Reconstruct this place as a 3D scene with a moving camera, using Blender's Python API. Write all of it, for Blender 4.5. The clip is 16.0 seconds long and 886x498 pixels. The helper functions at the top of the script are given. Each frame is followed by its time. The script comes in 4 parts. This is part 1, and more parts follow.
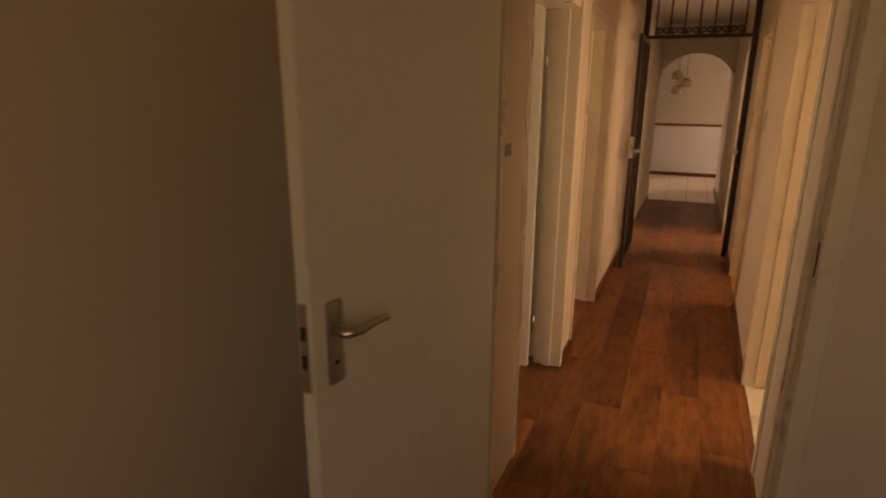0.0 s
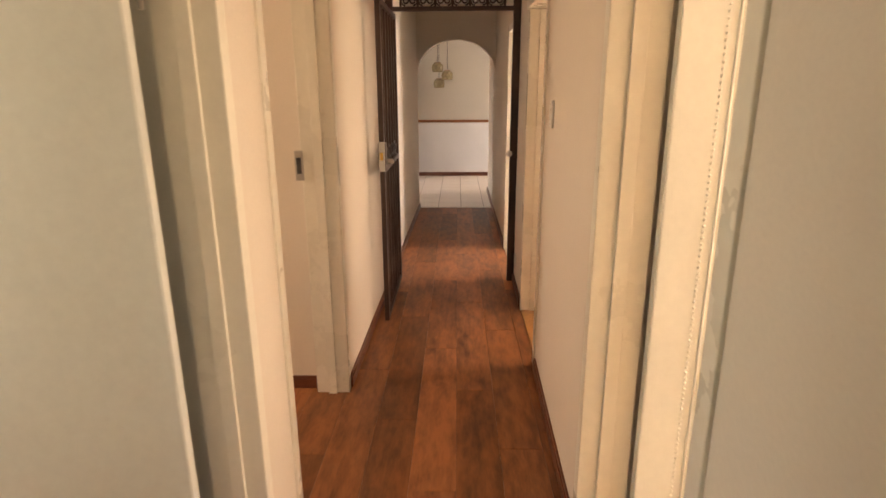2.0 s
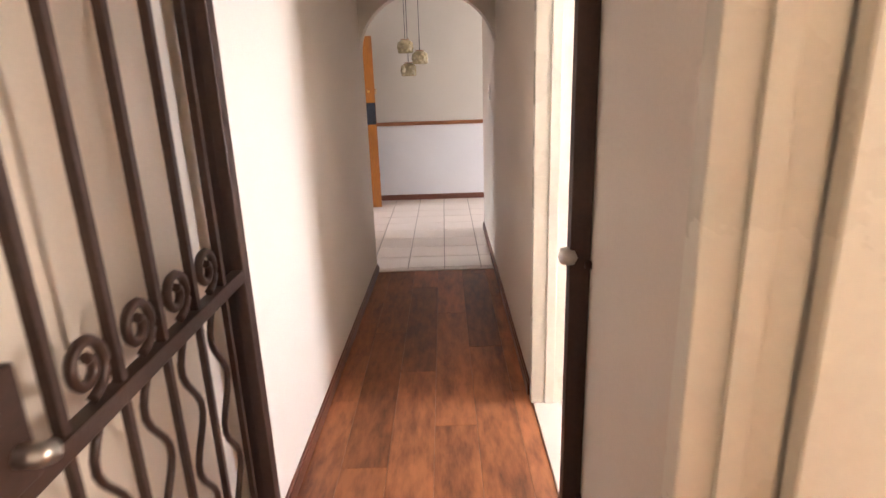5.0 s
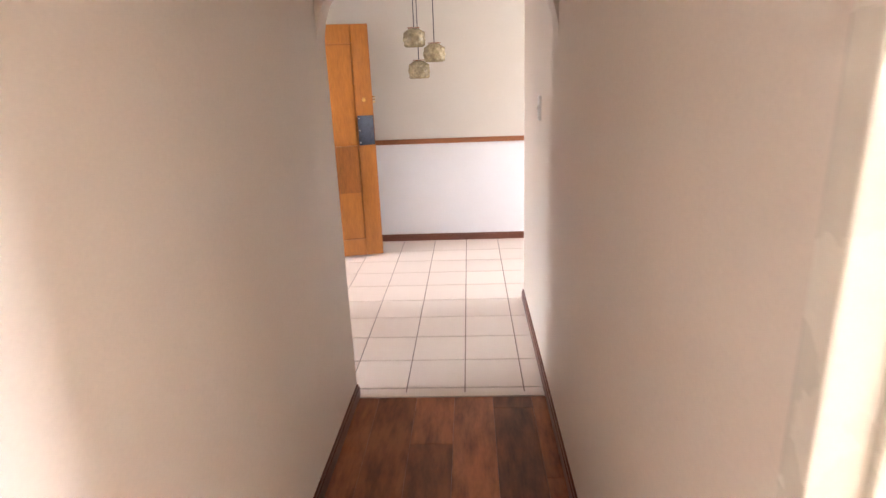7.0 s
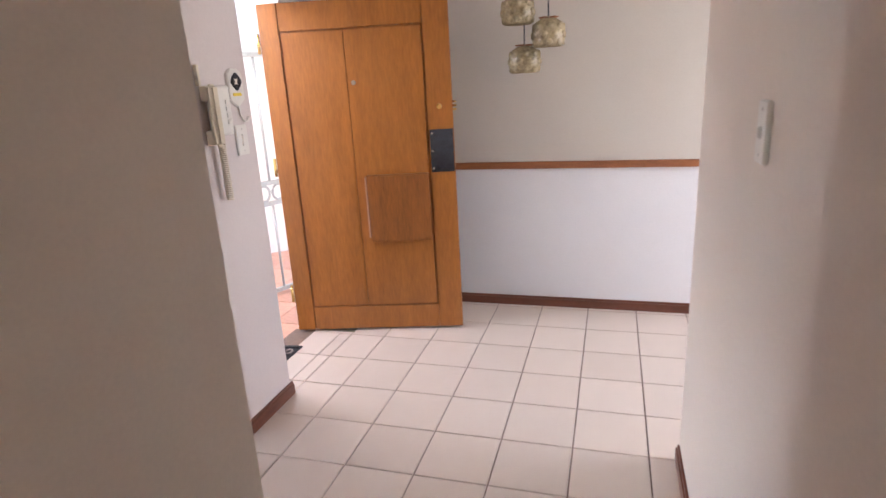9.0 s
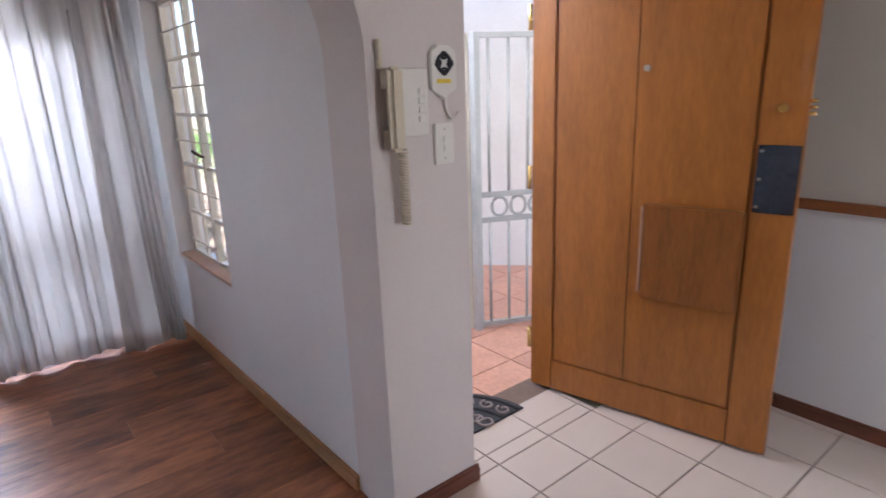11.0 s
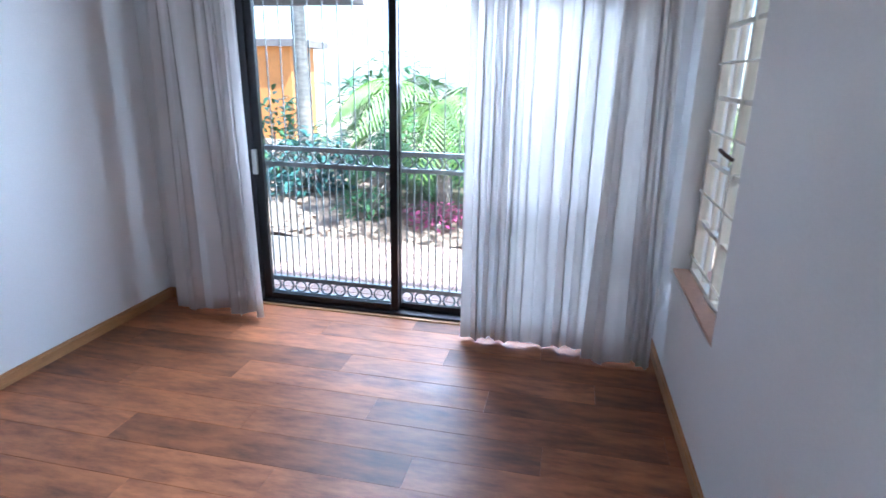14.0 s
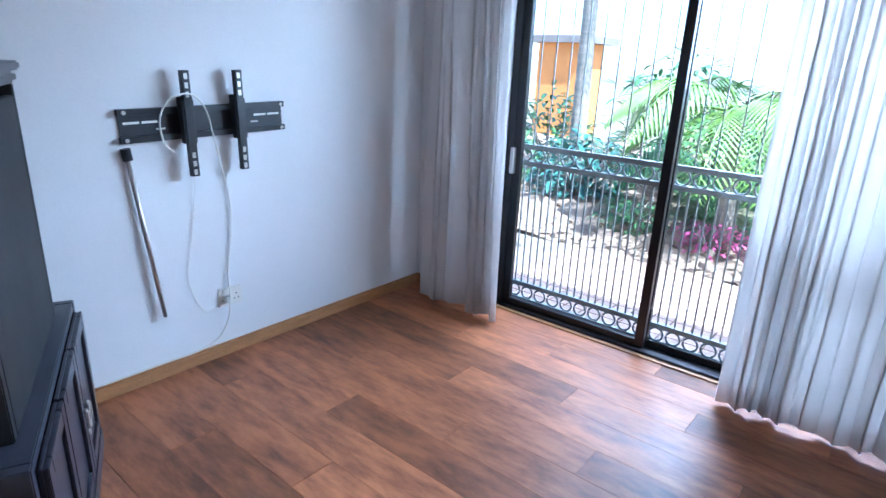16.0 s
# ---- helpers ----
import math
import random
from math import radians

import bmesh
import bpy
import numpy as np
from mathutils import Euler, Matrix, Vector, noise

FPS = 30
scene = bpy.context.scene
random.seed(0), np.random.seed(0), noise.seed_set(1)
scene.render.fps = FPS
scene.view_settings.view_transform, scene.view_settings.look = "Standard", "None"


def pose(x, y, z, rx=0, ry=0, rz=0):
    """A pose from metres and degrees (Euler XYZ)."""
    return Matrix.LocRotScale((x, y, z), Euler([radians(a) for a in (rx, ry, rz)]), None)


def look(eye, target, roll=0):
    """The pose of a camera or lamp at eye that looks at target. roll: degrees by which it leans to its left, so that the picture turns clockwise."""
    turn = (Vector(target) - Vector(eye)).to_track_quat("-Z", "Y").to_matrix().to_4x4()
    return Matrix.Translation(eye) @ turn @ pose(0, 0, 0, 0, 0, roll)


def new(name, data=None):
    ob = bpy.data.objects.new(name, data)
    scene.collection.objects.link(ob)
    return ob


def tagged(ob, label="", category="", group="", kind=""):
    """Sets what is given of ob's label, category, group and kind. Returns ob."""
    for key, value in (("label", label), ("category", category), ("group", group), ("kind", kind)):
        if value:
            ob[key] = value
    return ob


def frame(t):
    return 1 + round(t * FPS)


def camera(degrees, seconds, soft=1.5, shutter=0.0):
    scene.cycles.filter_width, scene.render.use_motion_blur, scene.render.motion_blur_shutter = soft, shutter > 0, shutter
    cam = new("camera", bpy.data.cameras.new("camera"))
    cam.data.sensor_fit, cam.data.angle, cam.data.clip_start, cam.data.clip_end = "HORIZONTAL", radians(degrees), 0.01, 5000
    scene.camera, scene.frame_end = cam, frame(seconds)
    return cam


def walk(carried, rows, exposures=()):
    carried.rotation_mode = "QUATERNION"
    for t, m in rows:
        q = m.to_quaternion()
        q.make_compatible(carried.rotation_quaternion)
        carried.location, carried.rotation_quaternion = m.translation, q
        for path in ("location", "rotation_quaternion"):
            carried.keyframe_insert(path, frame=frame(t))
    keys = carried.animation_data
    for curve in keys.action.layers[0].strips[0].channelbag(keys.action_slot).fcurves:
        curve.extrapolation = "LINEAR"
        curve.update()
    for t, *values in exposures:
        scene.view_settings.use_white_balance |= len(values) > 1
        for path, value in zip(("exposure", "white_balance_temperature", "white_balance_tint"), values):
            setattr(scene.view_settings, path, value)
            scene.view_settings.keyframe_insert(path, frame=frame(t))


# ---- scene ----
cam = camera(75.5, 16.0, shutter=0.3)
K = 1.07  # plan unit in metres
PATH = [
    (0, (-0.044, 0.138, 1.501), (-0.792, 1.913, 0.96), 0.3),
    (0.5, (-0.066, 0.481, 1.47), (-0.552, 2.345, 0.935), 0.1),
    (1, (-0.058, 0.88, 1.45), (-0.355, 2.785, 0.92), -0.0),
    (1.5, (-0.057, 1.293, 1.438), (-0.196, 3.216, 0.906), -0.1),
    (2, (-0.025, 1.7, 1.435), (-0.075, 3.624, 0.891), -0.3),
    (2.5, (-0.006, 2.12, 1.429), (-0.022, 4.045, 0.885), -0.6),
    (3, (0.011, 2.59, 1.416), (0.02, 4.513, 0.863), -0.5),
    (3.5, (0.029, 3.091, 1.418), (0.04, 5.01, 0.854), -0.7),
    (4, (0.051, 3.573, 1.421), (0.052, 5.49, 0.849), -1.5),
    (4.5, (0.048, 4.051, 1.409), (0.04, 5.967, 0.834), -1.8),
    (7, (0.071, 6.275, 1.455), (-0.031, 8.184, 0.871), -2.3),
    (8, (0.083, 7.104, 1.439), (-0.129, 9.008, 0.863), -2.6),
    (10.3, (0.194, 8.622, 1.376), (-0.921, 10.036, 0.873), -2.9),
    (10.5, (0.147, 8.695, 1.382), (-1.054, 10.036, 0.879), -2.6),
    (11, (0.033, 8.834, 1.38), (-1.376, 9.955, 0.879), -2.1),
    (11.5, (-0.061, 8.961, 1.392), (-1.664, 9.775, 0.883), -1.6),
    (12, (-0.138, 9.038, 1.377), (-1.85, 9.585, 0.861), -0.8),
    (12.5, (-0.279, 9.069, 1.383), (-2.048, 9.365, 0.858), -0.2),
    (13, (-0.411, 9.072, 1.369), (-2.204, 9.156, 0.846), 0.3),
    (13.5, (-0.562, 9.117, 1.364), (-2.349, 8.964, 0.837), 0.9),
    (14, (-0.705, 9.139, 1.38), (-2.45, 8.755, 0.833), 1.0),
    (14.5, (-0.852, 9.136, 1.379), (-2.534, 8.534, 0.828), 1.7),
    (15, (-0.924, 9.059, 1.358), (-2.521, 8.259, 0.809), 2.0),
    (15.5, (-0.991, 9.069, 1.352), (-2.454, 8.049, 0.795), 2.3),
    (16, (-1.02, 9.066, 1.373), (-2.4, 7.946, 0.794), 2.5),
]
walk(cam, [(t, look(K * Vector(eye), K * Vector(target), roll)) for t, eye, target, roll in PATH],
     [(0, 1.1, 14500, 38), (0.5, 1.6, 13500, 37), (1.0, 1.9, 11600, 32), (2.0, 2.25, 8200, 21), (3.0, 2.25, 6900, 19), (4.5, 2.45, 6350, 19), (7.0, 3.2, 6250, 19), (8.2, 3.1, 6000, 20),
      (10.3, 1.85, 5800, 18), (12.5, 2.15, 5250, 13), (14.5, 1.95, 4850, 8), (16.0, 2.05, 4650, 7)])

# ---- light ----
world = bpy.data.worlds.new("sky")
world.use_nodes = True
scene.world = world
sky = world.node_tree.nodes.new("ShaderNodeTexSky")
sky.sky_type, sky.sun_disc = "NISHITA", False
sky.sun_elevation, sky.sun_rotation = radians(59), radians(22)
world.node_tree.links.new(sky.outputs[0], world.node_tree.nodes["Background"].inputs[0])
world.node_tree.nodes["Background"].inputs[1].default_value = 0.15
sun = new("sun", bpy.data.lights.new("sun", "SUN"))
sun.data.energy, sun.data.angle, sun.data.color = 5.0, radians(0.5), (1.0, 0.95, 0.88)
sun.matrix_world = look((2, 5, 9), (0, 0, 0))


def area_light(name, at, to, w, h, watts, colour=(1, 1, 1)):
    lamp = new(name, bpy.data.lights.new(name, "AREA"))
    lamp.data.shape, lamp.data.size, lamp.data.size_y = "RECTANGLE", w * K, h * K
    lamp.data.energy, lamp.data.color = watts, colour
    lamp.matrix_world = look(Vector(at) * K, Vector(to) * K)
    return lamp


WARM = (1.0, 0.86, 0.68)
# added area lamps at assumed, unseen windows, standing in for daylight from the rooms
area_light("bedroom_fill_light", (0.3, -1.93, 1.4), (0.3, 0, 1.2), 1.2, 1.0, 2.3, WARM)
area_light("left_room_fill_light", (-3.13, 2.6, 1.4), (-1, 2.6, 1.3), 1.2, 1.0, 6, (0.9, 1, 0.9))
area_light("left_room_two_fill_light", (-3.13, 3.75, 1.4), (-1, 3.75, 1.3), 0.7, 1.0, 7, WARM)
area_light("bathroom_fill_light", (2.63, 2.8, 1.4), (1, 2.8, 1.2), 0.7, 1.0, 14, WARM)
area_light("right_room_fill_light", (2.63, 5.0, 1.4), (1, 5.0, 1.2), 0.8, 1.0, 15, WARM)
area_light("kitchen_fill_light", (2.63, 6.6, 1.4), (1, 6.5, 1.2), 0.8, 1.0, 22, (0.96, 0.97, 1.0))
area_light("dining_fill_light", (3.03, 10.5, 1.4), (1, 10.4, 1.0), 1.2, 1.2, 10, (1, 0.97, 0.93))

# added lamps outdoors, kept out of view, boosting daylight into lounge and hall
area_light("sliding_door_fill", (-4.15, 8.7, 1.6), (-2.2, 6.75, 1.1), 1.0, 0.6, 10, (0.88, 0.94, 1.0))
area_light("patio_fill", (-6.0, 8.2, 2.42), (-1.8, 8.0, 1.0), 2.4, 0.7, 62, (0.88, 0.94, 1.0))
area_light("front_door_fill", (-2.12, 10.35, 2.02), (-0.4, 10.2, 0.1), 0.8, 0.4, 6, (1, 0.97, 0.95))

# ---- materials ----
def nodes_of(name):
    m = bpy.data.materials.new(name)
    m.use_nodes = True
    t = m.node_tree
    return m, t, t.nodes["Principled BSDF"]


def socket(t, kind, link_in=(), **values):
    n = t.nodes.new(kind)
    for k, v in values.items():
        n.inputs[k].default_value = v
    for a, b in link_in:
        t.links.new(a, n.inputs[b])
    return n


def surface(name, colour, rough=0.6, metal=0.0, vary=0.12, scale=3.0, grain=60.0, bump=0.15, stretch=(1, 1, 1), piece=0.0, second=None, coat=0.0):
    """Two scales of variation in colour and gloss, fine relief, and a shade of its own per piece."""
    m, t, p = nodes_of(name)
    geo = t.nodes.new("ShaderNodeNewGeometry")
    info = t.nodes.new("ShaderNodeObjectInfo")
    mapping = socket(t, "ShaderNodeMapping", [(geo.outputs["Position"], "Vector")], Scale=stretch)
    if piece:
        shift = socket(t, "ShaderNodeMath", [(info.outputs["Random"], 0)])
        shift.operation = "MULTIPLY"
        shift.inputs[1].default_value = 37.0
        t.links.new(shift.outputs[0], mapping.inputs["Location"])
    big = socket(t, "ShaderNodeTexNoise", [(mapping.outputs[0], "Vector")], Scale=scale, Detail=5.0, Roughness=0.6)
    fine = socket(t, "ShaderNodeTexNoise", [(mapping.outputs[0], "Vector")], Scale=grain, Detail=4.0, Roughness=0.65)
    ramp = t.nodes.new("ShaderNodeValToRGB")
    dark = second or tuple(c * (1 - 2.2 * vary) for c in colour)
    light = tuple(min(1, c * (1 + vary)) for c in colour)
    ramp.color_ramp.elements[0].color, ramp.color_ramp.elements[1].color = (*dark, 1), (*light, 1)
    ramp.color_ramp.elements[0].position, ramp.color_ramp.elements[1].position = 0.3, 0.62
    both = socket(t, "ShaderNodeMath", [(big.outputs[0], 0), (fine.outputs[0], 1)])
    both.operation = "ADD"
    half = socket(t, "ShaderNodeMath", [(both.outputs[0], 0)])
    half.operation = "MULTIPLY"
    half.inputs[1].default_value = 0.5
    t.links.new(half.outputs[0], ramp.inputs[0])
    hsv = socket(t, "ShaderNodeHueSaturation", [(ramp.outputs[0], "Color")])
    if piece:
        spread = socket(t, "ShaderNodeMapRange", [(info.outputs["Random"], 0)], **{"To Min": 1 - piece, "To Max": 1 + piece})
        t.links.new(spread.outputs[0], hsv.inputs["Value"])
    t.links.new(hsv.outputs[0], p.inputs["Base Color"])
    gloss = socket(t, "ShaderNodeMapRange", [(big.outputs[0], 0)], **{"To Min": rough * 0.8, "To Max": min(1, rough * 1.2)})
    t.links.new(gloss.outputs[0], p.inputs["Roughness"])
    relief = socket(t, "ShaderNodeBump", [(fine.outputs[0], "Height")], Strength=bump, Distance=0.003)
    t.links.new(relief.outputs[0], p.inputs["Normal"])
    p.inputs["Metallic"].default_value = metal
    p.inputs["Coat Weight"].default_value = coat
    return m


def clear_glass():
    m, t, p = nodes_of("window glass")
    p.inputs["Roughness"].default_value = 0.0
    p.inputs["Transmission Weight"].default_value = 1.0
    p.inputs["IOR"].default_value = 1.02
    p.inputs["Base Color"].default_value = (0.95, 0.98, 0.97, 1)
    return m


PAINT = surface("cream wall paint", (0.74, 0.66, 0.56), 0.55, vary=0.03, scale=1.2, grain=120, bump=0.12)
PAINT_WHITE = surface("white wall paint", (0.76, 0.75, 0.74), 0.55, vary=0.03, scale=1.4, grain=120, bump=0.12)
PAINT_HALL = surface("warm grey hall paint", (0.67, 0.60, 0.56), 0.55, vary=0.03, scale=1.4, grain=120, bump=0.12)
PAINT_GREIGE = surface("greige upper wall paint", (0.60, 0.55, 0.47), 0.55, vary=0.03, scale=1.4, grain=120, bump=0.12)
PLASTER = surface("outside plaster", (0.78, 0.77, 0.74), 0.8, vary=0.05, scale=2, grain=80, bump=0.4)
GLOSS = surface("cream gloss enamel", (0.78, 0.73, 0.62), 0.28, vary=0.03, scale=2.5, grain=30, bump=0.05)
DOORPAINT = surface("off-white door enamel", (0.76, 0.76, 0.70), 0.35, vary=0.03, scale=1.5, grain=30, bump=0.06)
LAMINATE = surface("oak laminate", (0.31, 0.115, 0.047), 0.40, vary=0.16, scale=1.6, grain=6, bump=0.02, stretch=(4.0, 1.0, 5), piece=0.34, second=(0.12, 0.046, 0.024))
LAMINATE.node_tree.nodes["Color Ramp"].color_ramp.elements[0].position = 0.36
LAMINATE.node_tree.nodes["Color Ramp"].color_ramp.elements[1].position = 0.60
LAMINATE.node_tree.nodes["Principled BSDF"].inputs["Specular IOR Level"].default_value = 0.3
LAMINATE_GAP = surface("laminate joint", (0.10, 0.05, 0.03), 0.7)
TILE = surface("cream ceramic tile", (0.66, 0.56, 0.47), 0.34, vary=0.02, scale=0.8, grain=3, bump=0.0, piece=0.03)
GROUT = surface("brown tile grout", (0.22, 0.15, 0.11), 0.9, vary=0.1, bump=0.3)
TERRACOTTA = surface("terracotta tile", (0.58, 0.30, 0.20), 0.45, vary=0.12, scale=4, grain=40, bump=0.15, piece=0.08)
SKIRT = surface("reddish stained skirting", (0.16, 0.055, 0.03), 0.35, vary=0.2, scale=3, grain=30, stretch=(2, 2, 12), bump=0.08)
SKIRT_RED = surface("reddish oak rail", (0.30, 0.11, 0.04), 0.4, vary=0.18, scale=3, grain=30, stretch=(2, 2, 12), bump=0.08)
SKIRT_OAK = surface("oak skirting", (0.40, 0.20, 0.075), 0.4, vary=0.18, scale=3, grain=30, stretch=(2, 2, 12), bump=0.08)
DOORWOOD = surface("honey hardwood veneer", (0.37, 0.135, 0.022), 0.36, vary=0.16, scale=2.0, grain=20, stretch=(5, 5, 0.7), bump=0.05, coat=0.15)
DOORWOOD_DARK = surface("darkened hardwood", (0.26, 0.09, 0.016), 0.4, vary=0.2, scale=2.0, grain=20, stretch=(5, 5, 0.7), bump=0.05)
IRON = surface("brown painted iron", (0.055, 0.028, 0.02), 0.4, 0.2, vary=0.15, scale=8, grain=90, bump=0.2)
IRON_GREY = surface("grey painted steel", (0.40, 0.41, 0.39), 0.45, 0.2, vary=0.1, scale=8, grain=90, bump=0.15)
ALU = surface("dark bronze aluminium", (0.022, 0.02, 0.022), 0.35, 0.5, vary=0.1, scale=6, grain=80, bump=0.05)
STEEL = surface("brushed steel", (0.55, 0.52, 0.48), 0.3, 0.95, vary=0.06, scale=10, grain=120, bump=0.05)
BRASS = surface("brass", (0.72, 0.48, 0.16), 0.28, 0.95, vary=0.08, scale=10, grain=100, bump=0.05)
BLACK = surface("black powder coat", (0.012, 0.013, 0.018), 0.42, vary=0.1, scale=12, grain=140, bump=0.1)
DARKWOOD = surface("dark navy painted wood", (0.035, 0.036, 0.05), 0.32, vary=0.15, scale=3, grain=40, stretch=(3, 3, 0.8), bump=0.08)
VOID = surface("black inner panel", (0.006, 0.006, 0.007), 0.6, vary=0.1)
CLOTH = surface("white voile cloth", (0.82, 0.80, 0.79), 0.9, vary=0.03, scale=3, grain=300, bump=0.3)
cloth_tree = CLOTH.node_tree
glow = cloth_tree.nodes.new("ShaderNodeBsdfTranslucent")
glow.inputs["Color"].default_value = (0.80, 0.77, 0.75, 1)
blend = cloth_tree.nodes.new("ShaderNodeMixShader")
blend.inputs[0].default_value = 0.45
cloth_tree.links.new(cloth_tree.nodes["Principled BSDF"].outputs[0], blend.inputs[1])
cloth_tree.links.new(glow.outputs[0], blend.inputs[2])
cloth_tree.links.new(blend.outputs[0], cloth_tree.nodes["Material Output"].inputs[0])
PLASTIC = surface("aged white plastic", (0.76, 0.73, 0.66), 0.38, vary=0.03, scale=6, grain=90, bump=0.04)
PLASTIC_CREAM = surface("yellowed cream plastic", (0.66, 0.58, 0.42), 0.4, vary=0.05, scale=6, grain=90, bump=0.04)
# flat dark colour on solid pieces, in place of the shade inside openings
RECESS_SHADE = surface("dark recess shade", (0.05, 0.04, 0.035), 0.7)
SHADE = surface("smoked ribbed shade glass", (0.34, 0.27, 0.15), 0.25, vary=0.25, scale=14, grain=60, bump=0.4)
# mirror-like steel; the dark navy reflection is put into its base colour
PLATE = surface("polished steel with dark reflection tint", (0.10, 0.13, 0.19), 0.14, 0.95, vary=0.2, scale=6, grain=60, bump=0.03)
YELLOW = surface("yellow sticker", (0.75, 0.55, 0.05), 0.5)
MAT = surface("dark rubber mat", (0.035, 0.033, 0.035), 0.7, vary=0.25, scale=30, grain=100, bump=0.5)
MATGREY = surface("grey rubber scroll", (0.30, 0.24, 0.21), 0.7, vary=0.2, scale=30, grain=100, bump=0.4)
BRICK = surface("paving brick", (0.40, 0.26, 0.20), 0.8, vary=0.15, scale=6, grain=60, bump=0.4, piece=0.15)
SAND = surface("joint sand", (0.22, 0.18, 0.14), 0.95, bump=0.5)
MULCH = surface("dry leaf mulch", (0.30, 0.215, 0.145), 0.95, vary=0.4, scale=4, grain=50, bump=0.9, second=(0.06, 0.04, 0.03))
LAWN = surface("dry ground", (0.30, 0.26, 0.16), 0.95, vary=0.3, scale=1.2, grain=40, bump=0.6)
LEAF = surface("shrub leaf", (0.09, 0.19, 0.065), 0.4, vary=0.35, scale=6, grain=30, bump=0.1)
FROND = surface("palm frond", (0.13, 0.21, 0.03), 0.38, vary=0.3, scale=5, grain=30, bump=0.1)
BLUELEAF = surface("blue-green leaf", (0.06, 0.15, 0.12), 0.4, vary=0.3, scale=6, grain=30, bump=0.1)
FLOWER = surface("pink flower", (0.55, 0.10, 0.24), 0.5, vary=0.2, scale=8)
BARK = surface("palm bark", (0.28, 0.24, 0.19), 0.9, vary=0.25, scale=4, grain=30, stretch=(1, 1, 6), bump=0.6)
ROOF = surface("grey roof tile", (0.20, 0.17, 0.15), 0.8, vary=0.15, scale=5)
ORANGE = surface("orange wall", (0.60, 0.24, 0.06), 0.7)
GLASS = clear_glass()
SILLTILE = surface("clay sill tile", (0.52, 0.32, 0.22), 0.5, vary=0.1, scale=5)
BATHTILE = surface("white glazed tile", (0.74, 0.72, 0.68), 0.2, vary=0.03, scale=4)


# ---- mesh helpers: everything is drawn in plan units ----
def slab(bm, x0, x1, y0, y1, z0, z1):
    bmesh.ops.create_cube(bm, size=1, matrix=Matrix.LocRotScale(((x0 + x1) / 2, (y0 + y1) / 2, (z0 + z1) / 2), None, (abs(x1 - x0), abs(y1 - y0), abs(z1 - z0))))
    return bm


def box(x0, x1, y0, y1, z0, z1, bevel=0.0):
    bm = slab(bmesh.new(), x0, x1, y0, y1, z0, z1)
    if bevel:
        bmesh.ops.bevel(bm, geom=bm.edges[:], offset=bevel, segments=2, affect="EDGES", profile=0.6)
    return bm


def prism(points, z0, z1, bm=None):
    """An upright block on a footprint."""
    bm = bm or bmesh.new()
    low = [bm.verts.new((x, y, z0)) for x, y in points]
    high = [bm.verts.new((x, y, z1)) for x, y in points]
    n = len(points)
    faces = [bm.faces.new(low[::-1]), bm.faces.new(high)]
    faces += [bm.faces.new((low[i], low[(i + 1) % n], high[(i + 1) % n], high[i])) for i in range(n)]
    bmesh.ops.recalc_face_normals(bm, faces=faces)
    return bm


def tube(points, radius, sides=8, bm=None, cap=True, radii=None):
    """A round bar along points."""
    bm = bm or bmesh.new()
    points = [Vector(p) for p in points]
    rings = []
    up = Vector((0.13, 0.21, 0.97))
    for i, p in enumerate(points):
        way = (points[min(i + 1, len(points) - 1)] - points[max(i - 1, 0)]).normalized()
        if abs(way.dot(up)) > 0.98:
            up = Vector((0.97, 0.2, 0.1))
        a = way.cross(up).normalized()
        b = way.cross(a)
        r = radii[i] if radii else radius
        rings.append([bm.verts.new(p + r * (math.cos(2 * math.pi * k / sides) * a + math.sin(2 * math.pi * k / sides) * b)) for k in range(sides)])
    for r0, r1 in zip(rings, rings[1:]):
        for k in range(sides):
            f = bm.faces.new((r0[k], r0[(k + 1) % sides], r1[(k + 1) % sides], r1[k]))
            f.smooth = True
    if cap:
        bm.faces.new(rings[0][::-1])
        bm.faces.new(rings[-1])
    return bm


def ring(c, r, thick, axis="x", n=20):
    pts = []
    for k in range(n + 1):
        a, b = r * math.cos(2 * math.pi * k / n), r * math.sin(2 * math.pi * k / n)
        pts.append((c[0], c[1] + a, c[2] + b) if axis == "x" else (c[0] + a, c[1], c[2] + b))
    return tube(pts, thick, 6, cap=False)


def lathe(profile, c, n=24, lobes=0, deep=0.0):
    bm = bmesh.new()
    rows = []
    for r, z in profile:
        rows.append([bm.verts.new((c[0] + r * (1 + deep * abs(math.sin(lobes * math.pi * k / n))) * math.cos(2 * math.pi * k / n),
                                   c[1] + r * (1 + deep * abs(math.sin(lobes * math.pi * k / n))) * math.sin(2 * math.pi * k / n), c[2] + z)) for k in range(n)])
    for a, b in zip(rows, rows[1:]):
        for k in range(n):
            bm.faces.new((a[k], a[(k + 1) % n], b[(k + 1) % n], b[k])).smooth = True
    return bm


def finish(name, bm, material):
    me = bpy.data.meshes.new(name)
    bm.to_mesh(me)
    bm.free()
    me.materials.append(material)
    return me


def thing(name, base, label, category, group="", kind=""):
    ob = new(name)
    ob.empty_display_size = 0.05
    ob.location = K * Vector(base)
    return tagged(ob, label, category, group, kind)


def origin_of(ob):
    p = Vector(ob.location)
    return p + origin_of(ob.parent) if ob.parent else p


def part(name, bm, material, parent, label=""):
    """One mesh under a thing or a part."""
    bm.transform(Matrix.Translation(-origin_of(parent)) @ Matrix.Scale(K, 4))
    ob = new(name, finish(name, bm, material))
    ob.parent = parent
    return tagged(ob, label)


